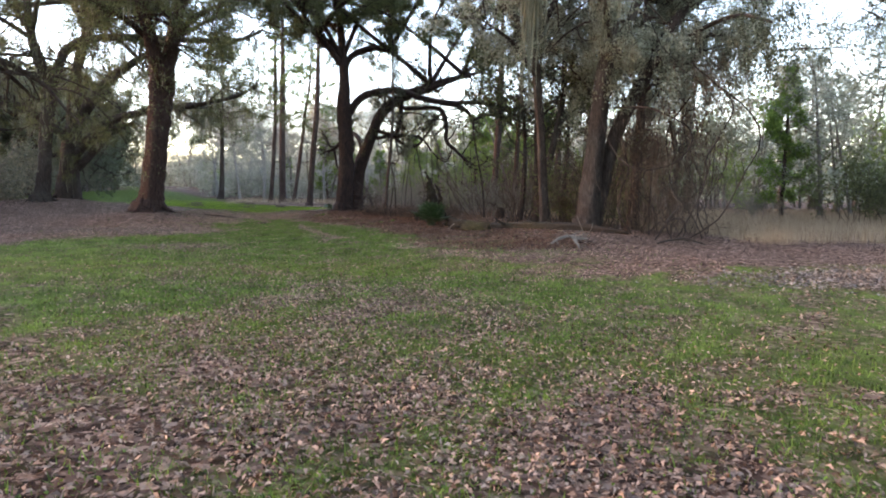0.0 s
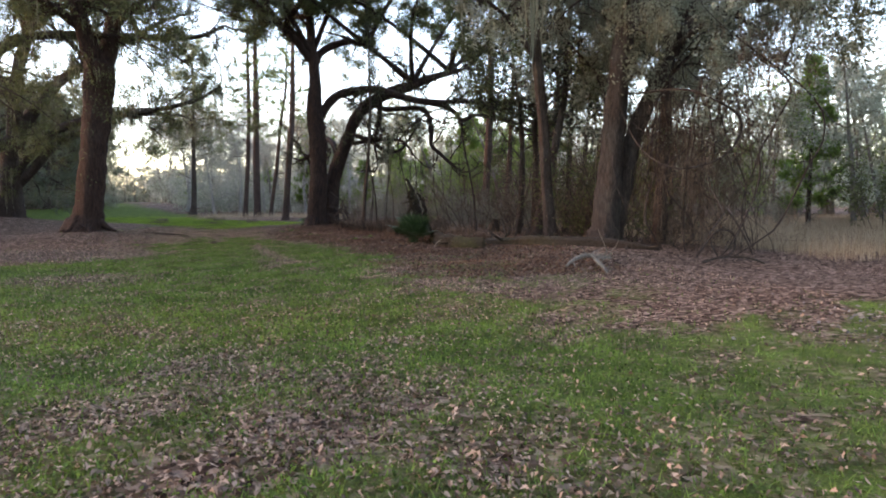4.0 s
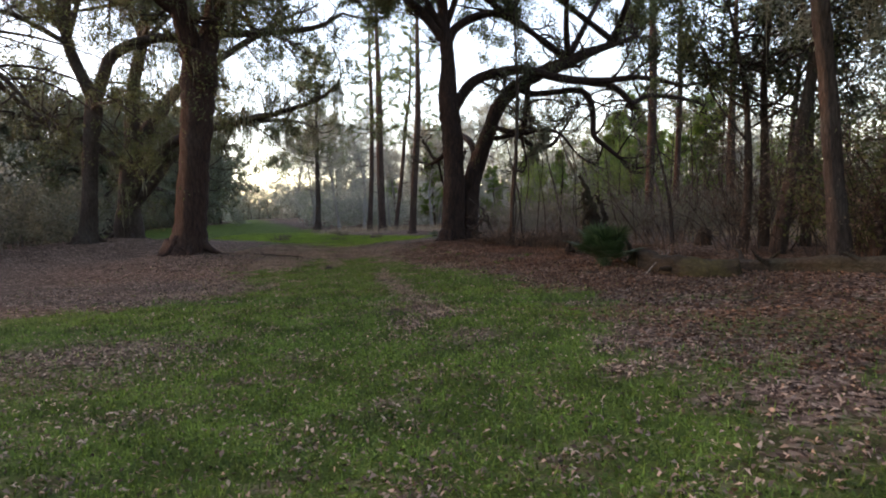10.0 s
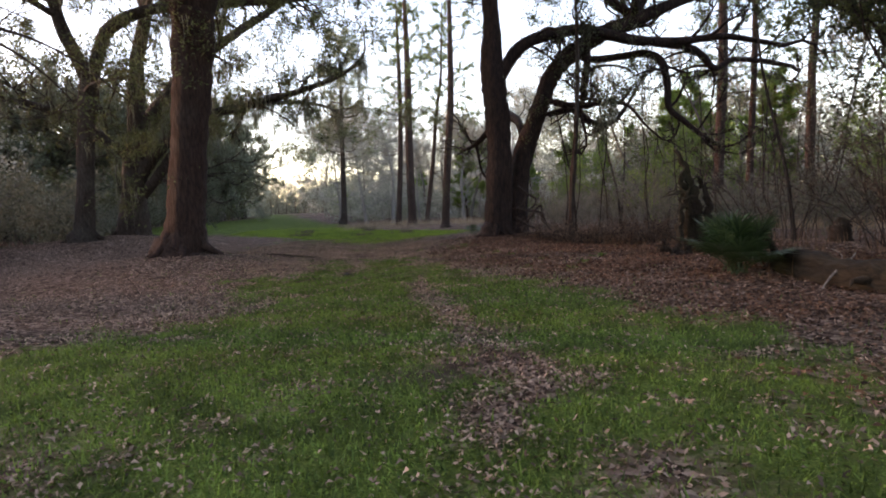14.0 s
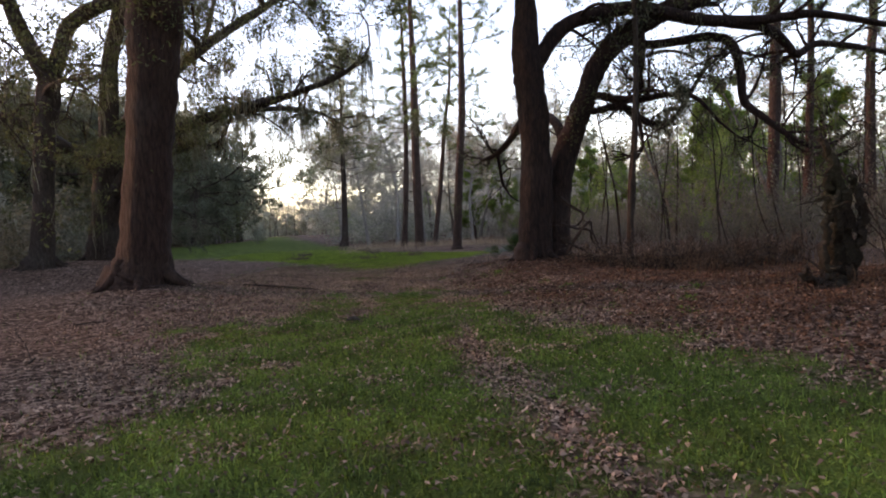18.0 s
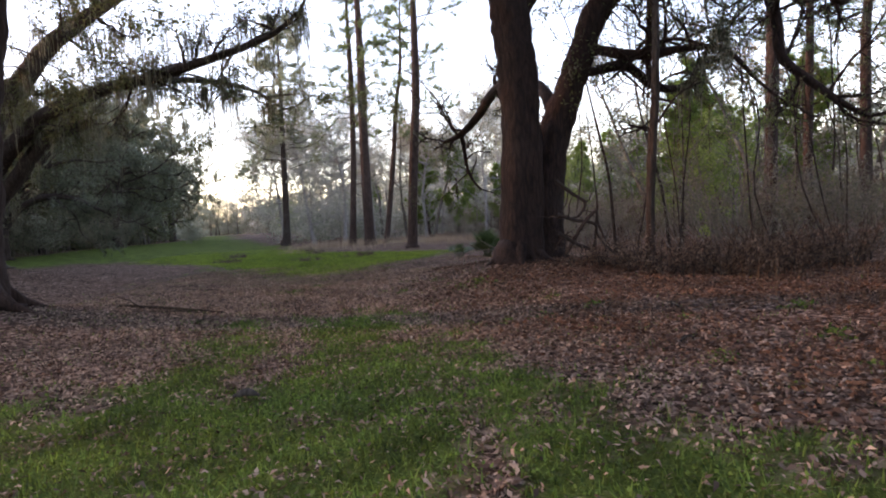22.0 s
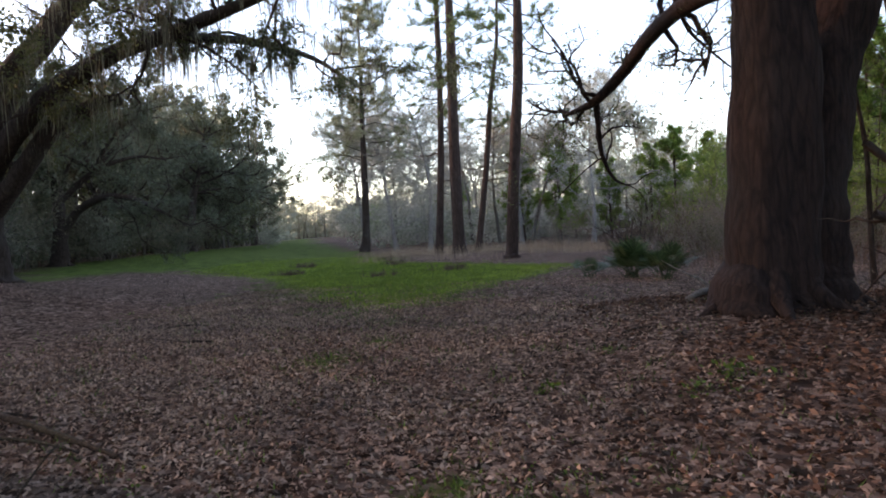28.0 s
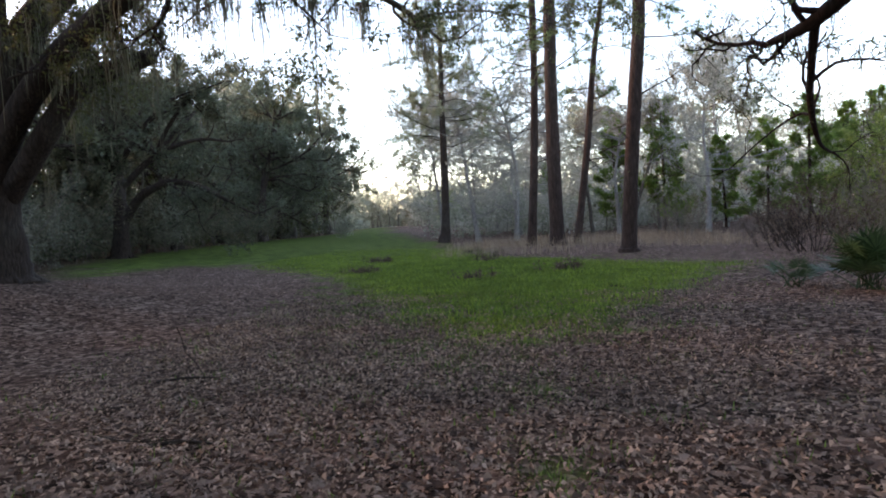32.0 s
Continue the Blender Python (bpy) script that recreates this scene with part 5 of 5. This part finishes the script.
for k in range(16):     # unseen trees added behind the walker to close off the light
    a = math.pi * (0.98 + 1.04 * k / 15)
    r = rng.uniform(17, 34)
    s = rng.uniform(0.9, 1.25)
    copy_thing(far_trees[k % 2], pose(3 + r * math.cos(a), 2 + r * math.sin(a), 0, 0, 0, rng.uniform(0, 360)) @ Matrix.Diagonal((s, s, s, 1)))


def far_woods(rng, n, near, far, size, tall, mat, label):
    """The forest edge that closes every view, beyond the trees that stand singly."""
    a = rng.uniform(0, 6.283, n)
    r = rng.uniform(near, far, n)
    x, y = r * np.cos(a), 60 + r * np.sin(a)
    top = tall * (1 + 0.4 * np.sin(a * 23) * np.sin(a * 7 + 1) + 0.28 * np.sin(a * 61 + r * 0.05))
    keep = ~((np.abs(x + 20 + 0.25 * (y - 100)) < 8) & (y > 60) & (y < 206))
    top = np.where(np.abs(x + 18.5 + 0.295 * (y - 90)) < 7, 0.6 * top, top)      # low where the alley runs out
    at = np.stack([x, y, height(x, y) + rng.uniform(0, 1, n) ** 1.5 * top], -1)[keep]
    v, f = leaf_quads(at, size, rng, 0.7)
    tagged(linked("far_woods", v, f, mat), label, "woods", kind="stuff")


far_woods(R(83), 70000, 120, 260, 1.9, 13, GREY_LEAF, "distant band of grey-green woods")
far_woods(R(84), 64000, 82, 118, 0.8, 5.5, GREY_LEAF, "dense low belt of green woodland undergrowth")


def woods(rng, spots, tall, wide, mats, label, low=0.14):
    """A stand of background trees: slim trunks and crowns of many leafy clumps."""
    stand_of = thing("woods", *spots[0], label, "woods", z=0)
    trunks, clumps = Heap(), [[] for _ in mats]
    for n, (x, y) in enumerate(spots):
        g, t, w = float(height(x, y)), tall * rng.uniform(0.65, 1.2), wide * rng.uniform(0.7, 1.25)
        line = wander(np.array([x, y, g - 0.2]), np.array([rng.normal(0, 0.07), rng.normal(0, 0.07), 1]), t * 0.9, 5, 0.05, 0.02, rng)
        trunks.tube(line, np.linspace(0.15, 0.03, 6) * t / 10, 5)
        k = 30
        h = low + (1 - low) * rng.uniform(0, 1, k) ** 0.85
        r = w * (0.35 + 0.9 * np.sin(np.pi * np.clip(0.2 + 0.75 * (h - low) / (1 - low), 0, 0.97))) * rng.uniform(0.15, 1, k) ** 0.5
        a = rng.uniform(0, 6.283, k)
        mid = np.stack([np.interp(h * t, line[:, 2] - g, line[:, 0]) + r * np.cos(a), np.interp(h * t, line[:, 2] - g, line[:, 1]) + r * np.sin(a), g + h * t], -1)
        clumps[n % len(mats)].append(mid)
    tagged(trunks.link("trunks", GREY_BARK, stand_of), kind="stuff")
    for m, c in zip(mats, clumps):
        at = np.repeat(np.concatenate(c), 32, 0)
        at = at + rng.normal(0, 0.42, at.shape) * (1.15, 1.15, 0.7)
        v, f = leaf_quads(at, 0.27, rng, 0.6)
        tagged(linked("foliage", v, f, m, stand_of), kind="stuff")
    return stand_of


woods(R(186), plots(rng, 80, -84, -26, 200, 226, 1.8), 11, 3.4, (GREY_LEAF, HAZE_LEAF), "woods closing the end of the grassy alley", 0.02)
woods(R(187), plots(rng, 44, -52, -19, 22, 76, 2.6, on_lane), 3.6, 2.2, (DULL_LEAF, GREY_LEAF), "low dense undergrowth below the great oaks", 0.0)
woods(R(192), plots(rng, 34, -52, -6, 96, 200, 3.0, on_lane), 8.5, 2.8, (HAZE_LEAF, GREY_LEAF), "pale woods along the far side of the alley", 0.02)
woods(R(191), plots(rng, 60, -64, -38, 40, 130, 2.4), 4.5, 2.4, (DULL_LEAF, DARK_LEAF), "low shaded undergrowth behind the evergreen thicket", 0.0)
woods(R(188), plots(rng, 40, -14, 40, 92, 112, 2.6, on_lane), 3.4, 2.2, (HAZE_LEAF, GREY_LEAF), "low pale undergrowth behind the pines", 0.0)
woods(R(189), plots(rng, 60, -43, -28.5, 56, 114, 2.1, on_lane), 10, 3.0, (DARK_LEAF, OAK_LEAF), "dense dark evergreen thicket beside the lawn", 0.0)
woods(R(190), plots(rng, 34, -74, -44, 56, 128, 3.4), 13, 3.2, (DULL_LEAF, GREY_LEAF), "tall woods deep behind the thicket", 0.0)
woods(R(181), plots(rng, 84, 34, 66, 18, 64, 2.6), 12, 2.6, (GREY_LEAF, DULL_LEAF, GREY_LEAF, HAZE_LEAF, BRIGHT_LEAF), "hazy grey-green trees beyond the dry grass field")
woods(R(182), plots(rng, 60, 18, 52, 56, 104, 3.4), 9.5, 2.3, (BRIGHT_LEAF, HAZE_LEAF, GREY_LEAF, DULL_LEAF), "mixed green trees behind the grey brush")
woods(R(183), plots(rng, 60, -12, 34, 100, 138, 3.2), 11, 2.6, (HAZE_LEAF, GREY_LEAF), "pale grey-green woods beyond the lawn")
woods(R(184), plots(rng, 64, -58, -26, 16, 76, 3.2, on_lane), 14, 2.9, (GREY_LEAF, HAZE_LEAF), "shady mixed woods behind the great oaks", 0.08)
woods(R(185), plots(rng, 40, -72, -26, 100, 200, 3.5, on_lane), 9, 2.6, (GREY_LEAF, DULL_LEAF), "woods along the grassy alley", 0.05)


# ---- palmettos ----
def palmetto(x, y, size, fronds, rng):
    plant = thing("palmetto", x, y, "low green saw palmetto with fan-shaped fronds", "plant", "palmettos")
    g = float(height(x, y))
    for k in range(fronds):
        a, tilt = 2.4 * k + rng.uniform(-0.3, 0.3), rng.uniform(0.1, 1.15)
        out = np.array([math.cos(a) * math.sin(tilt), math.sin(a) * math.sin(tilt), math.cos(tilt)])
        ln = size * rng.uniform(0.45, 0.8)
        foot = np.array([x, y, g]) + rng.normal(0, 0.08, 3) * (1, 1, 0)
        hub = foot + out * ln
        stalk = Heap()
        stalk.tube(np.array([foot, foot + out * ln * 0.5 + (0, 0, 0.03), hub]), [0.012, 0.01, 0.008], 4)
        frond = stalk.link("frond", PALM, plant)
        side = unit(np.cross(out, (0, 0, 1.0)))
        nrm = np.cross(side, out)
        n = 19
        b = np.linspace(-1.75, 1.75, n)
        d = np.cos(b)[:, None] * out + np.sin(b)[:, None] * side + (0.22 * np.abs(np.sin(b)) - 0.18)[:, None] * nrm
        r = size * 0.62 * (0.75 + 0.25 * np.cos(b)) * rng.uniform(0.9, 1.1, n)
        w = unit(np.cross(d, nrm)) * 0.022 * size
        m = hub + d * (r * 0.5)[:, None]
        tip = hub + d * r[:, None] - np.array([0, 0, 1]) * (r * 0.16)[:, None]
        v = np.stack([np.repeat(hub[None], n, 0), m + w, tip, m - w], 1).reshape(-1, 3)
        linked("blade", v, np.arange(4 * n).reshape(-1, 4), PALM, frond)
    return plant


for x, y, s, n in ((5.65, 26.85, 0.95, 38), (2.9, 48.7, 0.95, 22), (3.5, 47.9, 0.8, 16), (1.8, 49.1, 0.5, 9)):
    palmetto(x, y, s, n, R(int(90 + x * 10)))


# ---- fallen wood ----
def wood(name, label, line, mat, rng, sides=12, lump=0.07, category="log", twigs=0, group=""):
    x, y = line[0][:2]
    ob = thing(name, x, y, label, category, group)
    h = Heap()
    c = smooth_line([(px, py, float(height(px, py)) + z, r) for px, py, z, r in line], 5)
    h.tube(c[::-1, :3], c[::-1, 3], sides, lump, rng)
    h.tube(c[-2:, :3] * 1.0, c[-2:, 3] * 0.98, sides)
    h.link("stem", mat, ob)
    for _ in range(twigs):
        k = rng.integers(1, len(c) - 1)
        t = Heap()
        t.tube(wander(c[k, :3], rng.normal(size=3) + (0, 0, 0.4), rng.uniform(0.3, 0.9), 4, 0.3, 0, rng), np.linspace(c[k, 3] * 0.5, 0.005, 5), 5)
        t.link("side_branch", mat, ob)
    return ob


wood("fallen_log", "thick mossy fallen log lying in leaf litter", [(6.45, 27.2, 0.08, 0.17), (6.4, 26.4, 0.16, 0.22), (6.4, 25.5, 0.17, 0.21), (6.5, 24.7, 0.15, 0.22), (6.8, 24.0, 0.13, 0.19), (7.3, 23.6, 0.1, 0.17)], MOSSY_WOOD, R(101), 18, 0.3, twigs=5)
wood("fallen_log", "long dark fallen trunk leading to the vine-hung oaks", [(7.2, 26.2, 0.06, 0.1), (7.7, 25.0, 0.1, 0.13), (8.2, 23.6, 0.11, 0.15), (8.9, 22.3, 0.1, 0.16), (9.6, 21.3, 0.1, 0.14), (10.5, 20.5, 0.08, 0.1), (11.2, 20.1, 0.05, 0.05)], DEAD_WOOD, R(102), 16, 0.32, twigs=12)
wood("dead_branch", "bleached crooked dead branch on the grass edge", [(7.75, 18.3, 0.04, 0.03), (8.05, 18.5, 0.16, 0.045), (8.45, 18.7, 0.2, 0.05), (8.8, 18.75, 0.12, 0.045), (9.2, 19.0, 0.05, 0.03)], PALE_WOOD, R(103), 10, 0.25, category="branch", twigs=8)
wood("dead_branch", "grey broken branch lying across the litter", [(8.55, 18.6, 0.18, 0.045), (8.4, 18.0, 0.1, 0.04), (8.25, 17.5, 0.08, 0.035), (8.05, 16.9, 0.03, 0.02)], GREY_BARK, R(139), 10, 0.25, category="branch", twigs=5)
wood("dead_branch", "weathered forked branch leaning on the log", [(6.0, 25.0, 0.02, 0.013), (6.2, 25.08, 0.2, 0.016), (6.45, 25.12, 0.36, 0.013), (6.62, 25.25, 0.46, 0.006)], PALE_WOOD, R(138), 7, 0.1, category="branch", twigs=1)
wood("dead_branch", "bent dark dead branch in the litter", [(11.0, 17.9, 0.04, 0.03), (11.5, 18.0, 0.14, 0.03), (12.1, 17.9, 0.16, 0.025), (12.5, 17.7, 0.04, 0.02)], DEAD_WOOD, R(104), 8, category="branch", twigs=2)
wood("dead_branch", "pale piece of broken wood beside the oak's roots", [(1.9, 40.7, 0.05, 0.04), (2.3, 41.1, 0.12, 0.05), (2.7, 41.2, 0.08, 0.03)], PALE_WOOD, R(105), 8, category="branch", twigs=1)
wood("stump", "dark broken stump in the leaf litter", [(9.9, 31.1, -0.1, 0.28), (9.9, 31.1, 0.15, 0.22), (9.95, 31.1, 0.35, 0.2), (10.02, 31.1, 0.5, 0.16)], DEAD_WOOD, R(106), 14, 0.2, "stump")
for k, (x, y, a, ln) in enumerate([(-4.1, 36.25, -0.25, 0.9), (-4.9, 40.7, 0.1, 0.5), (-4.8, 36.9, 0.1, 0.4), (-3.4, 35.2, 1.2, 0.35), (-6.4, 31.5, 0.4, 0.5), (-5.2, 28.2, 2.0, 0.45), (2.6, 31.2, 0.8, 0.6), (4.9, 26.2, 2.2, 0.7), (-6.1, 42.6, 0.3, 0.6), (3.4, 33.4, 1.5, 0.5), (0.9, 39.2, 0.2, 0.4), (-1.2, 50.4, 0.3, 0.5), (-3.6, 53.5, 1.0, 0.45), (6.4, 21.2, 0.6, 0.8), (5.1, 35.3, 0.1, 0.9)]):
    dx, dy = math.cos(a) * ln / 2, math.sin(a) * ln / 2
    wood("stick", "thin dark stick lying on the leaves", [(x - dx, y - dy, 0.025, 0.014), (x, y + 0.03, 0.035, 0.014), (x + dx, y + dy, 0.02, 0.008)], DEAD_WOOD, R(110 + k), 6, 0.05, "stick", 1, "fallen sticks")


wood("dead_branch", "long dark branch lying on the leaf litter", [(-5.56, 37.22, 0.03, 0.03), (-4.41, 36.63, 0.05, 0.028), (-3.31, 36.03, 0.03, 0.014)], DEAD_WOOD, R(136), 8, 0.08, "branch", 1)
wood("bark_chip", "grey curled piece of bark lying in the grass", [(-1.63, 30.22, 0.05, 0.012), (-1.52, 30.25, 0.075, 0.035), (-1.41, 30.22, 0.05, 0.01)], OAK_BARK, R(137), 8, 0.15, "bark")


def upturned_roots(rng):
    """A torn-up root plate standing on edge: stout twisted roots and a fringe of thin ones."""
    ob = thing("upturned_roots", 6.2, 31.0, "dark upturned root mass of a fallen tree", "roots")
    stout = [
        ([(6.75, 31.5, -0.1), (6.7, 31.3, 0.5), (6.6, 31.1, 1.1), (6.4, 30.9, 1.7), (6.2, 30.8, 2.2), (6.05, 30.7, 2.5)], 0.19),
        ([(6.55, 31.3, -0.1), (6.45, 31.2, 0.5), (6.4, 31.0, 1.1), (6.25, 30.9, 1.6), (6.2, 30.8, 2.0)], 0.15),
        ([(6.35, 31.2, -0.1), (6.2, 31.0, 0.35), (6.15, 30.9, 0.85), (6.2, 30.8, 1.35), (6.35, 30.8, 1.65)], 0.1),
        ([(6.85, 31.4, 0.1), (6.9, 31.2, 0.8), (6.85, 31.0, 1.3), (6.7, 30.9, 1.7), (6.5, 30.8, 1.9)], 0.1),
        ([(6.5, 31.1, 0.15), (6.15, 30.9, 0.25), (5.9, 30.7, 0.2), (5.7, 30.6, 0.3), (5.6, 30.5, 0.5)], 0.09),
        ([(6.4, 31.0, 0.1), (6.1, 30.7, 0.12), (5.8, 30.5, 0.08), (5.6, 30.4, 0.0)], 0.1),
    ]
    lines = []
    for pts, r in stout:
        c = smooth_line([(*p, r * (1 - 0.16 * k)) for k, p in enumerate(pts)], 6)
        c[1:-1, :3] += rng.normal(0, 0.03, (len(c) - 2, 3))
        h = Heap()
        h.tube(c[:, :3], c[:, 3], 10, 0.24, rng)
        h.link("root", DEAD_WOOD, ob, "stout twisted root")
        lines.append(c)
    for n in range(90):
        c = lines[n % len(lines)]
        k = rng.integers(3, len(c) - 2)
        a = rng.uniform(0, 6.28)
        h = Heap()
        h.tube(wander(c[k, :3], np.array([math.cos(a) - 0.25, math.sin(a) * 0.6, rng.uniform(-0.6, 0.9)]), rng.uniform(0.2, 0.7), 6, 0.5, -0.03, rng), np.linspace(rng.uniform(0.01, 0.035), 0.004, 7), 5)
        h.link("rootlet", DEAD_WOOD, ob)


upturned_roots(R(130))


def snagged_branches(rng):
    """Crooked dead branches caught at the foot of the twin oak."""
    for line, r in (
            ([(3.24, 38.9, 2.12), (3.58, 38.9, 1.82), (3.88, 38.9, 1.59), (3.73, 38.9, 1.32), (3.56, 38.9, 1.26)], 0.045),
            ([(3.19, 38.7, 1.37), (3.58, 38.7, 1.21), (4.0, 38.7, 1.11), (4.08, 38.7, 0.81), (4.5, 38.7, 0.37), (4.86, 38.7, 0.28)], 0.045),
            ([(3.29, 38.5, 0.5), (3.63, 38.5, 1.03), (3.97, 38.5, 1.37), (4.03, 38.5, 1.09), (4.17, 38.5, 0.72)], 0.045),
            ([(3.1, 38.3, 0.97), (3.45, 38.3, 0.73), (3.76, 38.3, 0.57), (4.11, 38.3, 0.28)], 0.045),
    ):
        ob = thing("dead_branch", *line[-1][:2], "crooked dark dead branch caught at the oak's foot", "branch", "snagged dead branches")
        c = smooth_line([(*p, r * (1 - 0.13 * k)) for k, p in enumerate(line)], 5)
        h = Heap()
        h.tube(c[:, :3], c[:, 3], 8, 0.12, rng)
        h.link("stem", OAK_BARK, ob)
        for _ in range(5):
            k = rng.integers(2, len(c) - 2)
            h = Heap()
            h.tube(wander(c[k, :3], rng.normal(size=3) + (0, 0, 0.1), rng.uniform(0.25, 0.8), 5, 0.4, -0.03, rng), np.linspace(c[k, 3] * 0.5, 0.005, 6), 5)
            h.link("side_branch", OAK_BARK, ob)


snagged_branches(R(135))


# ---- vines and hanging foliage by the leaning oaks ----
def vine_tangle(rng):
    ob = thing("vine_tangle", 11.9, 20.8, "curtain of bare grey vines hanging from the oaks", "vines")
    for k in range(58):
        top = np.array([rng.uniform(11.2, 14.6), rng.uniform(19.6, 22.6), rng.uniform(3.4, 6.4)])
        foot = np.array([top[0] + rng.normal(-0.3, 0.5), top[1] + rng.normal(-0.4, 0.5), 0.1 if k % 3 else rng.uniform(0.6, 2.2)])
        s = np.linspace(0, 1, 9)[:, None]
        line = top + (foot - top) * s + rng.normal(0, 0.12, (9, 3)) * (1, 1, 0.4) + np.sin(s * 3.14) * rng.normal(0, 0.7, 3) * (1, 1, 0) + np.sin(s * 9) * rng.normal(0, 0.15, 3)
        h = Heap()
        h.tube(smooth_line(np.column_stack([line, np.full(9, 0.01)]), 2)[:, :3], np.full(17, rng.choice((0.007, 0.01, 0.014, 0.024))), 5)
        h.link("vine", OAK_BARK, ob)
    loop = [(11.3, 21.6, 4.6), (11.2, 19.2, 4.3), (11.7, 18.6, 3.96), (12.32, 18.6, 3.64), (12.46, 18.6, 3.18), (12.08, 18.6, 2.67), (11.56, 18.7, 2.41), (10.96, 19.0, 2.33), (10.7, 19.9, 2.7), (10.75, 20.9, 3.4), (10.85, 21.7, 4.2)]
    trail = [(14.1, 20.4, 5.6), (13.99, 18.8, 4.46), (13.5, 18.6, 3.52), (13.01, 18.6, 2.74), (13.04, 18.6, 2.27), (12.82, 18.5, 1.65), (12.48, 18.5, 0.95), (12.2, 18.6, 0.35), (12.0, 18.7, 0.1)]
    curl = [(11.5, 18.9, 0.1), (11.9, 18.7, 0.75), (12.3, 18.6, 0.7), (12.35, 18.6, 0.3), (12.1, 18.5, 0.15)]
    for line, r in ((loop, 0.028), (trail, 0.03), (curl, 0.03)):
        h = Heap()
        c = smooth_line([(*p, r * (1 - 0.4 * k / len(line))) for k, p in enumerate(line)], 5)
        h.tube(c[:, :3], c[:, 3], 7, 0.08, rng)
        h.link("vine", OAK_BARK, ob, "thick looping vine")
    h, ends = Heap(), []
    for _ in range(340):
        z = 4.6 * rng.uniform(0, 1) ** 0.9
        p = np.array([rng.uniform(11.2, 14.4) + 0.12 * z, rng.uniform(19.6, 22.8), z + 0.15])
        sprout(h, ends, p, rng.normal(size=3) - (0, 0, 0.5), rng.uniform(0.5, 1.5), 0.009, 1, rng, 0.3, -0.12, (5,), 0.8)
    tagged(h.link("brushwood", OAK_BARK, ob), kind="stuff")
    v, f = leaf_quads(along(ends, 8, rng, 0.12), 0.055, rng, 0.35, 0.8)
    tagged(linked("withered_leaves", v, f, WITHERED, ob), kind="stuff")
    v, f = moss_strips(along(ends, 1, rng, 0.1), 0.7, rng, 0.018)
    tagged(linked("moss", v, f, WITHERED, ob), kind="stuff")
    limb = smooth_line([(12.6, 22, 5.9, 0.1), (13.1, 20, 6.8, 0.08), (13.2, 17.8, 6.9, 0.06), (12.9, 15.8, 6.2, 0.03)], 6)
    h = Heap()
    h.tube(limb[:, :3], limb[:, 3], 7, 0.05, rng)
    h.link("limb", OAK_BARK, ob)
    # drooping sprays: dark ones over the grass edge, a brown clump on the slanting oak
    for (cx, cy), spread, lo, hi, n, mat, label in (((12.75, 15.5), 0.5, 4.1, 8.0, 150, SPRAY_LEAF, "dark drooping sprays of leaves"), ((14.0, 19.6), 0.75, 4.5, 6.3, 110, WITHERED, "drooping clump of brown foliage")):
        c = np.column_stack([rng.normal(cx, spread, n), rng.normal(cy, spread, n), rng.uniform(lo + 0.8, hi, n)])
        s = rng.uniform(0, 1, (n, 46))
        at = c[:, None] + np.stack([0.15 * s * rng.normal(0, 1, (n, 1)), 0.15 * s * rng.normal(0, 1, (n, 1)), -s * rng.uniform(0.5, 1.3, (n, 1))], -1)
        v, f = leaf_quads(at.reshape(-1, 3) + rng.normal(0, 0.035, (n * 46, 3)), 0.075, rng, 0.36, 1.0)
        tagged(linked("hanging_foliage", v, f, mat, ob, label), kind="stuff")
    at = np.array([7.2, 19.0, 8.4]) + rng.normal(0, 1, (300, 3)) * (0.17, 0.17, 0.7)
    v, f = moss_strips(at, 2.1, rng, 0.04)
    tagged(linked("moss_curtain", v, f, MOSS, ob, "long pale curtain of hanging moss"), kind="stuff")


vine_tangle(R(140))


def limb_vines(rng):
    """Thin bare vines that hang from the arching oak's limbs to the ground."""
    for x, y, z, foot in ((5.75, 39.4, 4.8, 0.3), (6.45, 39.2, 4.85, 0.2), (6.6, 40.9, 4.4, 0.3), (7.6, 38.7, 4.1, 0.25), (8.1, 39.8, 6.7, 0.2), (8.85, 39.4, 4.7, 0.2), (9.3, 39.3, 4.1, 0.25), (10.9, 40.1, 6.1, 0.2), (9.6, 39.4, 7.0, 2.2), (12.6, 39.2, 6.6, 1.4)):
        ob = thing("hanging_vine", x, y, "thin bare vine hanging from the oak's limb", "vine", "hanging vines")
        s = np.linspace(0, 1, 9)[:, None]
        end = np.array([x + rng.normal(0, 0.3), y + rng.normal(0, 0.3), foot - 0.25])
        line = np.array([x, y, z]) * (1 - s) + end * s + np.sin(s * 3.14) * rng.normal(0, 0.22, 3) * (1, 1, 0) + np.sin(s * 8) * rng.normal(0, 0.07, 3)
        h = Heap()
        h.tube(line, np.linspace(0.014, 0.022, 9), 6, 0.1, rng)
        h.link("stem", OAK_BARK, ob)
        at = np.repeat(line[1:-1], 14, 0) + rng.normal(0, 0.09, (98, 3)) * (1, 1, 2)
        v, f = leaf_quads(at, 0.07, rng, 0.45, 0.6)
        tagged(linked("leaves", v, f, WITHERED, ob), kind="stuff")


limb_vines(R(141))
